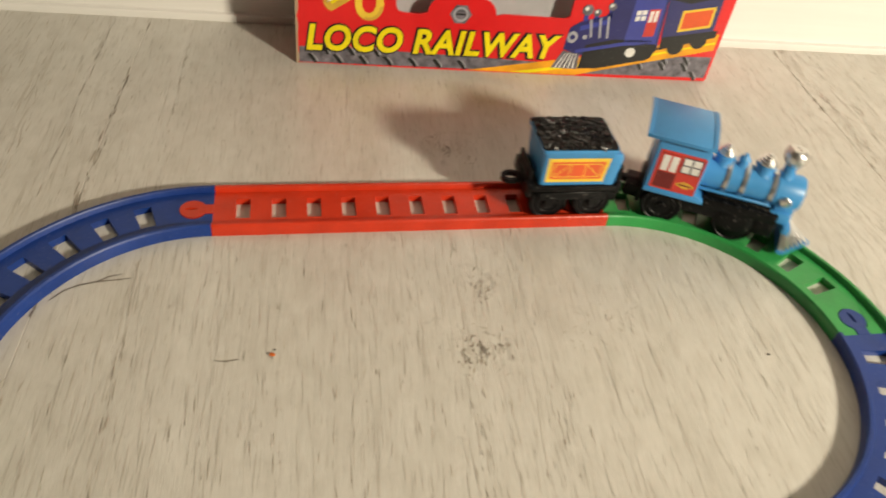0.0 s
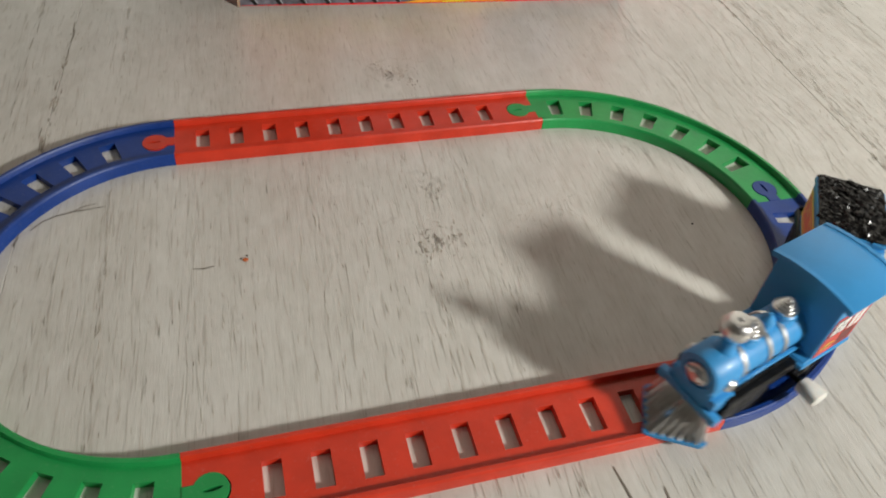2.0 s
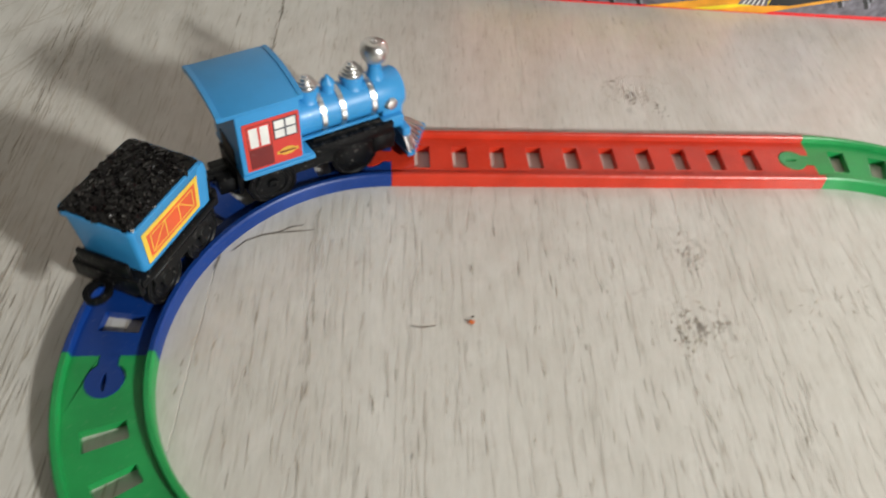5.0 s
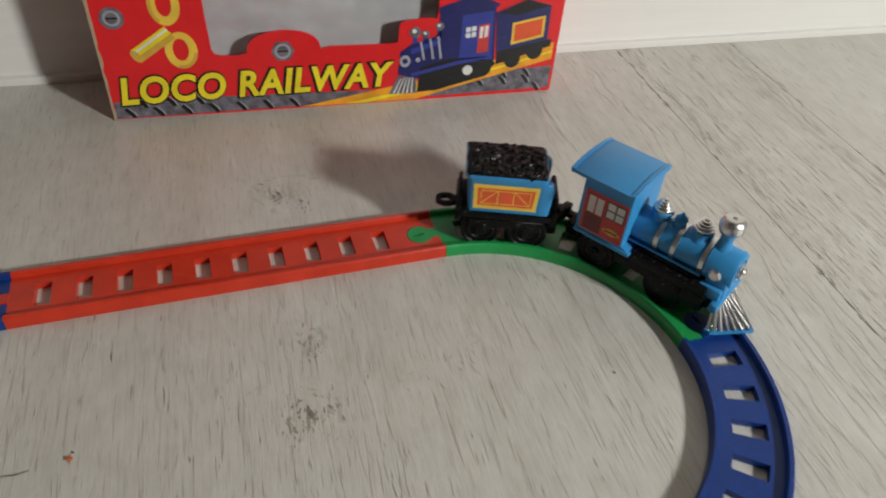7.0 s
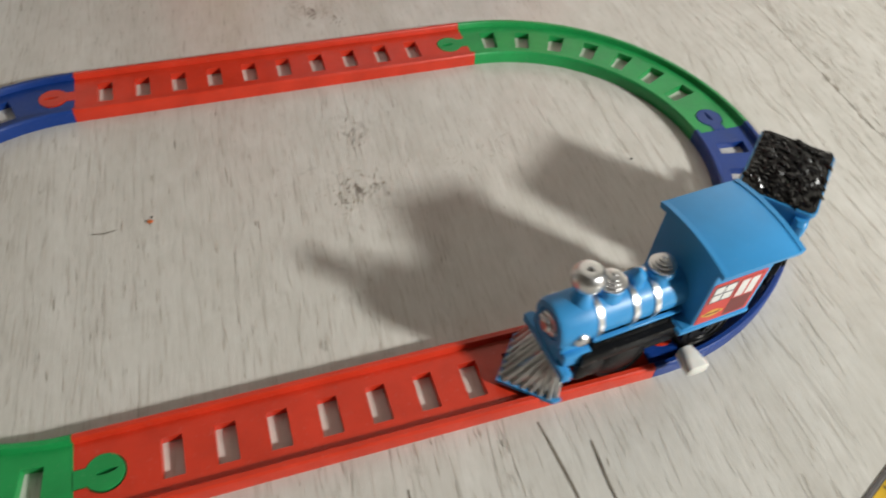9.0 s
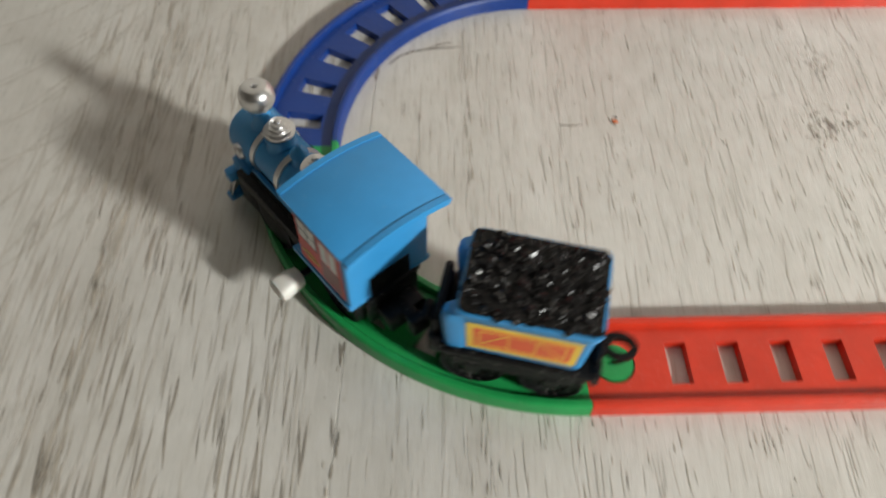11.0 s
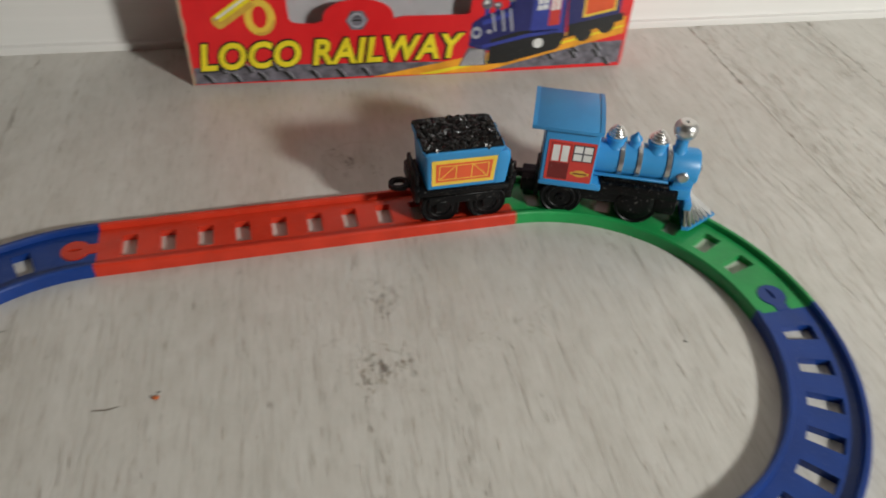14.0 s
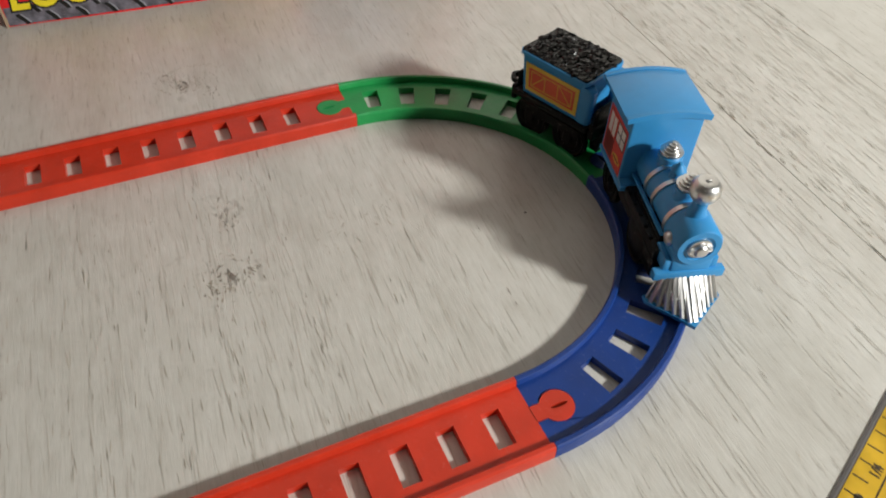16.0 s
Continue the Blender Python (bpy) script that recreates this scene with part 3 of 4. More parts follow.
S_HOLES = (6.0, 73.0, 3.0, 6.2)
C_HOLES = (5.8, 53.8, 3.3, 6.2)
H = STRAIGHT / 2
R = RADIUS
track_piece("straight_track", "straight red plastic toy track with ten slots beside the box", STRAIGHT, straight_at, RED, S_HOLES, mm(-H, R, 0))
track_piece("straight_track", "straight red plastic toy track with ten slots on open floor", STRAIGHT, straight_at, RED, S_HOLES, mm(H, -R, 0, 0, 0, 180))
track_piece("curved_track", "curved green plastic toy track joined to red straight", QUARTER, curve_at, GREEN, C_HOLES, mm(H, R, 0))
track_piece("curved_track", "curved blue plastic toy track holding a red plug", QUARTER, curve_at, NAVY, C_HOLES, mm(H + R, 0, 0, 0, 0, -90))
track_piece("curved_track", "curved green plastic toy track joined to red straight", QUARTER, slack_curve(WEST_X, R + WEST_Y), GREEN, C_HOLES, mm(-H, -R, 0, 0, 0, 180))
track_piece("curved_track", "curved blue plastic toy track holding a red plug", QUARTER, slack_curve(R - WEST_Y, WEST_X), NAVY, C_HOLES, mm(-H - WEST_X, WEST_Y, 0, 0, 0, 90))


# ---------- train ----------
def wheel_mesh(r, side, axle):
    """A ridged black disc wheel; its face looks to side."""
    bm = bmesh.new()
    prof = [(0.0, -0.75), (r, -0.75), (r + 0.05, -0.6), (r, -0.2), (r - 0.1, 0.45), (r - 0.5, 0.6), (r - 0.75, 0.35), (r - 1.3, 0.3), (r - 1.5, 0.55), (r - 1.9, 0.55),
            (r - 2.1, 0.3), (1.0, 0.3), (0.85, 0.75), (0.45, 0.8), (0.4, 0.55), (0.0, 0.55)]
    lathe(bm, prof, Matrix.Rotation(radians(-90 * side), 4, "X"), 28)
    return bm


def add_wheels(owner, xs, r, y):
    made = []
    for x in xs:
        for side in (-1, 1):
            w = part("wheel", wheel_mesh(r, side, y), BLACK, owner, "ridged black plastic wheel")
            w.matrix_basis = mm(x, side * y, DECK + 0.08 + r)
            made.append((w, x, side * y, r))
        bm = bmesh.new()
        bar(bm, (x, -y, DECK + 0.08 + r), (x, y, DECK + 0.08 + r), 0.7)
        part("axle", bm, BLACK, owner)
    return made


loco = thing("toy_locomotive", "light blue plastic wind-up steam locomotive with chrome fittings", "toy train")
# chassis
bm = bmesh.new()
block(bm, -2.2, 27.5, -3.3, 3.3, 5.2, 11.0, 0.3)
block(bm, -2.6, 9.6, -5.2, 5.2, 8.8, 10.6, 0.3)
block(bm, 10.2, 26.6, -5.6, 5.6, 8.9, 11.3, 0.3)
block(bm, 11.0, 24.5, -4.4, 4.4, 10.2, 12.0, 0.3)
for x in (12.2, 15.0, 17.8, 20.6, 23.4):
    block(bm, x - 0.4, x + 0.4, -5.7, -4.8, 11.1, 11.6, 0.12, 1)
for sy in (-1, 1):
    block(bm, 22.2, 27.0, sy * 4.7 - 0.9, sy * 4.7 + 0.9, 5.2, 9.3, 0.6)
    lathe(bm, [(4.3, -0.5), (4.3, 0.2), (3.9, 0.6), (2.0, 0.9), (0.0, 0.95)], Matrix.Translation((18.7, sy * 4.7, 6.9)) @ Matrix.Rotation(radians(-90 * sy), 4, 'X'), 24)
    block(bm, 5.5, 15.0, sy * 4.6 - 0.4, sy * 4.6 + 0.4, 6.2, 9.0, 0.2, 1)
part("chassis", bm, BLACK, loco, "black plastic underframe and running boards")
bm = bmesh.new()
block(bm, -9.0, -2.0, -0.9, 0.9, 7.0, 8.3, 0.25)
block(bm, -9.4, -7.6, -1.6, 1.6, 6.6, 9.6, 0.4)
block(bm, -3.2, -2.2, -4.2, 4.2, 5.0, 10.6, 0.3)
block(bm, -6.2, -2.4, -3.0, 3.0, 5.0, 8.2, 0.4)
part("coupling", bm, BLACK, loco)
# cab: four walls with a floor lip
bm = bmesh.new()
loft(bm, [[(x, y, z) for x, y in rounded(-2.6 + k, 10.0 - 1.6 * j, -6.45 + k, 6.45 - k, 0.35)] for k, j, z in ((0.0, 0.0, 10.1), (0.0, 0.15, 11.2), (0.0, 1.0, 11.6), (0.0, 1.0, 24.6))])
block(bm, -2.7, 10.4, -6.75, 6.75, 10.0, 11.0, 0.3)
part("cab", bm, SKY, loco)
# no real hole: a black plate gives the shade inside the cab's back opening
bm = bmesh.new()
block(bm, -2.75, -2.35, -3.2, 3.2, 10.4, 14.4, 0.1, 1)
part("rear_opening", bm, BLACK, loco, "black plate put in for the shade of an opening low in the cab's back")
# roof: shallow arch with a lipped edge
bm = bmesh.new()
def arch(z0, rise, half, n=14):
    return [(half * (2 * k / n - 1), z0 + rise * (1 - (2 * k / n - 1) ** 2)) for k in range(n + 1)]
top, under = arch(24.75, 1.0, 7.7), arch(23.95, 0.9, 7.6)
loop = top + under[::-1]
loft(bm, [[(x, y * w, z - d) for y, z in loop] for x, w, d in ((-5.5, 0.985, 0.1), (-5.3, 1, 0), (8.3, 1, 0), (8.7, 0.985, 0.12))])
ledge = arch(24.9, 1.0, 7.6) + arch(24.4, 1.0, 7.6)[::-1]
roof = part("roof", bm, SKY, loco, "light blue arched cab roof")
for xs in ((7.85, 7.97, 8.62, 8.74), (-5.56, -5.44, -4.85, -4.7)):
    part("roof_lip", loft(bmesh.new(), [[(x, y, z) for y, z in ledge] for x in xs]), SKY, roof)
# stickers on both cab sides
for side in (-1, 1):
    def on_side(x, z, d, side=side):
        return (x, side * (6.47 + d), z)
    st = part("side_sticker", prism(bmesh.new(), rounded(-1.7, 8.0, 11.5, 21.3, 0.3), 0.0, 0.08, on_side), INK_RED, loco, "red sticker of a cab door and windows", False)
    def decal(name, x0, x1, z0, z1, material, d=0.12):
        part(name, prism(bmesh.new(), [(x0, z0), (x1, z0), (x1, z1), (x0, z1)], 0.08, d, on_side), material, st, smooth=False)
    decal("outline", -1.1, 3.0, 11.9, 20.7, INK_DARK, 0.10)
    decal("door_field", -0.95, 2.85, 16.0, 20.55, INK_RED, 0.115)
    decal("outline", 3.35, 7.6, 16.6, 20.7, INK_DARK, 0.10)
    decal("window_field", 3.5, 7.45, 16.75, 20.55, INK_GREY, 0.115)
    decal("window_pane", -0.7, 0.75, 16.3, 20.2, INK_WHITE, 0.13)
    decal("window_pane", 1.15, 2.6, 16.3, 20.2, INK_WHITE, 0.13)
    for x0 in (3.65, 5.65):
        for z0 in (16.9, 18.8):
            decal("window_pane", x0, x0 + 1.65, z0, z0 + 1.55, INK_WHITE, 0.13)
    part("badge", prism(bmesh.new(), circle(5.5, 13.7, 1.45, 18, ry=0.85), 0.08, 0.12, on_side), INK_GOLD, st, smooth=False)
    decal("badge_bar", 3.6, 7.4, 13.35, 14.0, INK_GOLD, 0.125)
    decal("badge_writing", 4.1, 6.9, 13.5, 13.85, INK_DARK, 0.135)
# boiler and smokebox
ALONG = Matrix.Rotation(radians(90), 4, "Y")
AX = 14.7
bm = bmesh.new()
lathe(bm, [(3.7, 7.8), (3.7, 24.0), (3.95, 24.2), (3.95, 29.3), (3.6, 29.9), (2.6, 29.9), (2.5, 29.6), (0.0, 29.6)], Matrix.Translation((0, 0, AX)) @ ALONG, 32)
for sy in (-1, 1):
    block(bm, 8.2, 24.2, sy * 3.75 - 0.35, sy * 3.75 + 0.35, 12.2, 12.7, 0.1, 1)
part("boiler", bm, SKY, loco)
bm = bmesh.new()
block(bm, 25.0, 29.6, -3.4, 3.4, 8.6, 14.0, 0.5, taper=(0.9, 1.12))
block(bm, 28.2, 29.9, -6.2, 6.2, 7.4, 9.3, 0.35)
for sy in (-1, 1):
    block(bm, 24.6, 29.2, sy * 3.9 - 0.8, sy * 3.9 + 0.8, 8.9, 11.6, 0.4)
part("front_beam", bm, SKY, loco, "light blue buffer beam and saddle")
for x in (13.8, 17.5, 23.5):
    bm = bmesh.new()
    lathe(bm, [(3.65, x - 0.5), (3.95, x - 0.45), (3.98, x + 0.45), (3.65, x + 0.5)], Matrix.Translation((0, 0, AX)) @ ALONG, 32)
    part("boiler_band", bm, CHROME, loco, "chrome boiler band")
def dome(name, x, base, prof, tip, label):
    b = bmesh.new()
    lathe(b, prof, Matrix.Translation((x, 0, base)), 20)
    d = part(name, b, SKY, loco)
    if tip:
        b = bmesh.new()
        lathe(b, tip, Matrix.Translation((x, 0, base)), 20)
        part("cap", b, CHROME, d, label)
cone = [(1.6, 2.5), (2.0, 2.6), (2.05, 2.95), (1.6, 3.05), (1.65, 3.15), (1.72, 3.45), (1.25, 3.55), (1.28, 3.65), (1.35, 3.95), (0.85, 4.05), (0.9, 4.15), (0.95, 4.4), (0.5, 4.5), (0.45, 4.8), (0.0, 4.95)]
base_prof = [(2.3, 0.0), (1.9, 0.6), (1.85, 1.5), (2.2, 1.7), (2.15, 2.2), (1.7, 2.6), (0.0, 2.6)]
dome("steam_dome", 12.2, 17.7, base_prof, cone, "ribbed chrome cone")
dome("steam_dome", 20.8, 17.7, base_prof, [(r * 1.08, z) for r, z in cone], "ribbed chrome cone")
dome("whistle", 16.2, 17.9, [(1.5, 0), (1.2, 0.6), (1.15, 1.5), (1.35, 1.7), (1.2, 2.2), (0.5, 2.8), (0.35, 3.3), (0.0, 3.5)], None, "")
bm = bmesh.new()
lathe(bm, [(2.3, 17.4), (1.6, 18.6), (1.25, 19.6), (1.25, 21.0), (1.5, 21.7), (0.0, 21.7)], Matrix.Translation((25.4, 0, 0)), 20)
chim = part("chimney", bm, SKY, loco)
bm = bmesh.new()
lathe(bm, [(1.2, 21.3), (1.7, 21.6), (2.15, 22.2), (2.45, 23.0), (2.45, 23.9), (2.25, 24.5), (1.75, 25.1), (1.5, 25.22), (0.5, 25.15), (0.42, 24.9), (0.35, 24.5), (0.0, 24.5)], Matrix.Translation((25.4, 0, 0)), 24)
part("chimney_cap", bm, CHROME, chim, "rounded chrome chimney top with a small hole")
bm = bmesh.new()
lathe(bm, [(2.0, 29.5), (2.0, 30.0), (1.7, 30.1), (1.6, 29.9), (1.25, 29.9), (1.2, 30.6), (0.9, 30.9), (0.0, 31.0)], Matrix.Translation((0, 0, AX)) @ ALONG, 20)
block(bm, 29.8, 30.5, -1.9, 1.9, AX - 0.35, AX + 0.35, 0.15)
part("headlamp", bm, CHROME, loco, "chrome headlamp on the smokebox door")
for side in (-1, 1):
    bm = bmesh.new()
    lathe(bm, [(1.25, 3.6), (1.25, 4.15), (0.95, 4.5), (0.4, 4.6), (0.0, 4.6)], Matrix.Translation((26.7, 0, AX - 0.4)) @ Matrix.Rotation(radians(-90 * side), 4, "X"), 16)
    part("side_lamp", bm, CHROME, loco, "round chrome boss on the smokebox side")
# cowcatcher
tip, crown = Vector((36.4, 0, 3.3)), 29.6
faces = []
bm = bmesh.new()
for side in (-1, 1):
    foot = Vector((30.4, side * 6.3, 3.3))
    up0, up1 = Vector((crown, side * 0.2, 7.9)), Vector((crown, side * 4.8, 7.9))
    back = Vector((-0.35, 0, -0.1))
    vs = [bm.verts.new(q + back) for q in (up0, up1, foot, tip)]
    ws = [bm.verts.new(q + back + Vector((-0.5, 0, 0))) for q in (up0, up1, foot, tip)]
    bm.faces.new(vs)
    bm.faces.new(ws[::-1])
    for k in range(4):
        bm.faces.new((vs[k], ws[k], ws[(k + 1) % 4], vs[(k + 1) % 4]))
    faces.append((up0, up1, foot))
catcher = part("cowcatcher", bm, CHROME, loco, "ribbed chrome cowcatcher")
for up0, up1, foot in faces:
    for k in range(6):
        f = (k + 0.5) / 6.0
        part("rib", bar(bmesh.new(), up0.lerp(up1, f), tip.lerp(foot, f), 0.4, 6), CHROME, catcher)
bm = bmesh.new()
prism(bm, [(29.2, -6.6), (30.6, -6.6), (36.9, 0), (30.6, 6.6), (29.2, 6.6)], 2.6, 3.3)
part("cowcatcher_foot", bm, SKY, loco)
# winding knob
bm = bmesh.new()
WIND = Matrix.Translation((8.6, 0, 6.4)) @ Matrix.Rotation(radians(-90), 4, "X")
lathe(bm, [(0.5, 3.0), (0.5, 8.0)], WIND, 8)
part("winding_shaft", bm, BLACK, loco)
bm = bmesh.new()
loft(bm, [[tuple(WIND @ Vector((x, y, z))) for x, y in rounded(-a, a, -b, b, min(a, b) * 0.85, 5)] for z, a, b in ((7.3, 1.0, 1.0), (7.5, 1.35, 1.35), (8.6, 1.6, 1.45), (10.6, 1.95, 1.25), (11.2, 1.85, 1.1), (11.5, 1.4, 0.7))])
part("winding_knob", bm, WHITE, loco, "off-white winding knob")
WHEELS = add_wheels(loco, (2.6, 18.7), 4.5, 4.75)

tender = thing("toy_tender", "light blue plastic coal tender with orange sticker, coupled behind the engine", "toy train")
bm = bmesh.new()
block(bm, -5.6, 12.6, -3.4, 3.4, 5.6, 10.4, 0.3)
block(bm, -6.0, 13.6, -6.1, 6.1, 9.5, 11.0, 0.4)
for sy in (-1, 1):
    block(bm, -3.6, 12.0, sy * 5.6 - 0.2, sy * 5.6 + 0.2, 7.0, 9.2, 0.15, 1)
    for x in (-0.9, 9.3):
        block(bm, x - 1.2, x + 1.2, sy * 5.65 - 0.25, sy * 5.65 + 0.25, 4.9, 8.0, 0.3, 1)
block(bm, -6.6, -5.4, -5.7, 5.7, 8.0, 11.4, 0.4)
block(bm, -6.3, -5.4, -4.4, 4.4, 10.6, 14.2, 0.4)
block(bm, 13.5, 15.0, -5.4, 5.4, 8.2, 11.6, 0.4)
block(bm, 13.7, 14.9, -4.6, 4.6, 11.0, 15.0, 0.5)
part("chassis", bm, BLACK, tender, "black plastic wagon frame")
bm = bmesh.new()
block(bm, -7.0, -5.6, -1.3, 1.3, 8.6, 9.9, 0.3)
prism(bm, circle(-8.7, 0, 2.3, 20, ry=1.9), 8.7, 9.8, holes=[circle(-8.8, 0, 1.45, 16, ry=1.05)])
part("coupling_loop", bm, BLACK, tender)
bm = bmesh.new()
block(bm, 13.6, 16.6, -0.8, 0.8, 7.2, 8.4, 0.25)
block(bm, 13.2, 15.6, -3.6, 3.6, 4.8, 8.6, 0.4)
block(bm, 15.6, 17.0, -1.5, 1.5, 6.8, 9.8, 0.4)
part("coupling_hook", bm, BLACK, tender)
bm = bmesh.new()
shape = lambda x0, x1, y, r, z: [(x, yy, z) for x, yy in rounded(x0, x1, -y, y, r, 5)]
loft(bm, [shape(-4.1, 11.3, 5.35, 0.9, 11.0), shape(-4.7, 11.6, 5.95, 1.2, 19.3), shape(-5.2, 11.9, 6.3, 1.3, 19.8), shape(-5.2, 11.9, 6.3, 1.3, 20.5), shape(-4.7, 11.4, 5.8, 1.1, 20.55), shape(-4.6, 11.3, 5.7, 1.0, 19.9)])
for sy in (-1, 1):
    loft(bm, [[(x, yy, z) for x, yy in rounded(10.0, 13.5 + d, min(sy * 3.6, sy * (5.7 + k)), max(sy * 3.6, sy * (5.7 + k)), 0.9, 4)] for z, d, k in ((11.0, -0.4, -0.2), (17.4, 0.0, 0.2), (18.6, -0.2, 0.2), (19.2, -0.9, 0.1))])
part("body", bm, SKY, tender)
bm = bmesh.new()
rng = random.Random(5)
prism(bm, rounded(-4.9, 11.6, -6.0, 6.0, 1.1, 4), 19.6, 20.8)
for k in range(330):
    x, y = rng.uniform(-4.6, 11.3), rng.uniform(-5.7, 5.7)
    bulge = 0.3 * (1 - ((x - 3.3) / 8.6) ** 2) * (1 - (y / 6.4) ** 2)
    r = rng.uniform(0.45, 0.95)
    made = bmesh.ops.create_icosphere(bm, subdivisions=1, radius=r, matrix=Matrix.Translation((x, y, 20.55 + bulge)) @ Matrix.Diagonal((1, 1, 0.75, 1)) @ Euler((rng.uniform(0, 6), rng.uniform(0, 6), rng.uniform(0, 6))).to_matrix().to_4x4())["verts"]
    for v in made:
        v.co += Vector((rng.uniform(-1, 1), rng.uniform(-1, 1), rng.uniform(-1, 1))) * 0.22 * r
tagged(part("coal_load", bm, COAL, tender, "heap of glossy black moulded coal", False), kind="stuff")
for side in (-1, 1):
    def on_flank(x, z, d, side=side):
        return (x, side * (5.35 + 0.6 * (z - 11.0) / 8.3 + 0.03 + d), z)
    st = part("side_sticker", prism(bmesh.new(), [(-3.0, 11.9), (10.1, 11.9), (10.4, 18.4), (-3.3, 18.4)], 0.0, 0.08, on_flank), INK_YELLOW, tender, "orange sticker with a yellow border", False)
    part("panel", prism(bmesh.new(), [(-2.2, 12.8), (9.3, 12.8), (9.5, 17.5), (-2.4, 17.5)], 0.08, 0.11, on_flank), INK_ORANGE, st, smooth=False)
    for p, q in (((-1.6, 13.4), (8.7, 13.4)), ((-1.6, 16.9), (8.7, 16.9)), ((1.9, 13.4), (1.9, 16.9)), ((5.2, 13.4), (5.2, 16.9)), ((-1.4, 13.5), (1.7, 16.8)), ((5.4, 16.8), (8.5, 13.5)), ((-1.6, 13.4), (-1.6, 16.9)), ((8.7, 13.4), (8.7, 16.9))):
        d = Vector((q[0] - p[0], q[1] - p[1])).normalized() * 0.09
        part("drawn_line", prism(bmesh.new(), [(p[0] - d.y, p[1] + d.x), (p[0] + d.y, p[1] - d.x), (q[0] + d.y, q[1] - d.x), (q[0] - d.y, q[1] + d.x)], 0.11, 0.125, on_flank), INK_YELLOW, st, smooth=False)
WHEELS_T = add_wheels(tender, (-0.9, 9.3), 4.3, 4.75)

# ---------- toy box ----------
BOXW, BOXH, BOXD = 121.0, 104.0, 17.0
box = thing("toy_box", "worn red cardboard toy box with cut-out window, standing before the skirting", "box", mm(-24.9, 107.1, 0, 0, 0, -3.6))
def on_front(x, z, d):
    return (x, -d, z)


bump = [(44.6 - 9.4 * math.cos(radians(a)), 17.0 + 5.6 * math.sin(radians(a)) ** 0.8 if 0 < a < 180 else 17.0) for a in range(0, 181, 12)]
window = [(28.6, 16.5), (33.0, 16.3)] + bump + [(56.2, 17.6), (73.4, 17.4), (74.7, 18.0), (75.0, 22.8), (76.0, 23.5), (79.5, 24.0), (81.8, 24.2), (85.0, 24.0), (85.4, 26.0), (85.6, 31.0), (93.0, 34.5), (104.0, 34.0), (112, 42), (112, 88),
          (108, 92), (34, 92), (29, 88), (26.0, 60), (26.1, 29), (26.6, 18.0), (27.3, 16.9)]
bm = bmesh.new()
prism(bm, [(0, 0.3), (30, 0), (90, 0), (BOXW - 0.6, 0.2), (BOXW, 1.0), (BOXW, BOXH), (0, BOXH), (0.0, 1.2)], -0.5, 0.0, on_front, holes=[window])
part("front_panel", bm, CARD_RED, box, "printed red front with a cut-out window", False)
bm = bmesh.new()
block(bm, 0.0, 0.5, 0.5, BOXD, 0.1, BOXH)
part("side_panel", bm, CARD_RED, box, smooth=False)
bm = bmesh.new()
block(bm, BOXW - 0.5, BOXW, 0.5, BOXD, 0.1, BOXH)
part("side_panel", bm, CARD_RED, box, smooth=False)
bm = bmesh.new()
block(bm, 0.5, BOXW - 0.5, 0.5, BOXD, 0.1, 0.6)
part("bottom_panel", bm, CARD_RED, box, smooth=False)
bm = bmesh.new()
block(bm, 0.5, BOXW - 0.5, 0.5, BOXD, BOXH - 0.5, BOXH)
part("top_panel", bm, CARD_RED, box, smooth=False)
bm = bmesh.new()
block(bm, 0.5, BOXW - 0.5, BOXD - 0.5, BOXD, 0.6, BOXH - 0.5)
part("back_panel", bm, CARD_GREY, box, smooth=False)
bm = bmesh.new()
block(bm, 22.0, 116.0, 5.5, 6.2, 1.5, 96.0)
part("inner_tray", bm, CARD_GREY, box, "pale grey inner tray behind the window")
bm = bmesh.new()
block(bm, 24.5, 114.0, 0.6, 0.75, 12.0, 95.0)
film_ob = part("window_film", bm, FILM, box, "clear plastic window film", False)
film_ob.visible_shadow = False
# worn raw edge of the card along one corner
rng = random.Random(2)
bm = bmesh.new()
outline = [(-0.18, z) for z in range(0, 105, 2)] + [(0.35 + rng.uniform(-0.3, 0.35), z) for z in range(104, -1, -2)]
prism(bm, outline, 0.0, 0.06, on_front)
part("worn_edge", bm, CARD_EDGE, box, "scuffed raw cardboard edge", False)


def print_on(name, outline, level, material, parent, label="", holes=()):
    return part(name, prism(bmesh.new(), outline, 0.02 * level, 0.02 * level + 0.03, on_front, holes), material, parent, label, False)


# tread-plate strip along the foot
plate = print_on("tread_plate_print", [(0.6, 0.45), (60, 0.6), (BOXW - 0.8, 1.3), (BOXW - 0.8, 8.2), (96, 7.4), (90, 3.2), (60, 4.2), (30, 5.0), (0.6, 5.2)], 1, PRINT_STEEL, box, "grey tread-plate pattern print")
for k in range(17):
    x = 4.3 + 7.0 * k
    if x > 118:
        break
    for r, zc in ((0, 1.7), (1, 4.4), (1, 6.4)):
        xx = x + 3.4 * r
        if zc > 4 and not (xx < 26 or xx > 98) or (zc > 6 and xx < 98) or xx > 117 or (50 < xx < 112 and zc < 4):
            continue
        print_on("tread_mark", [(xx - 1.7, zc + 1.3), (xx - 0.7, zc + 1.55), (xx + 0.5, zc + 0.2), (xx + 1.3, zc - 1.2), (xx + 0.3, zc - 1.35), (xx - 0.6, zc - 0.1)], 2, PRINT_BLACK, plate)
        print_on("tread_shine", [(xx - 0.6, zc + 1.6), (xx - 0.2, zc + 1.5), (xx + 1.1, zc + 0.1), (xx + 1.5, zc - 1.0), (xx + 1.2, zc - 1.0), (xx + 0.6, zc + 0.2)], 2, PRINT_PALE, plate)
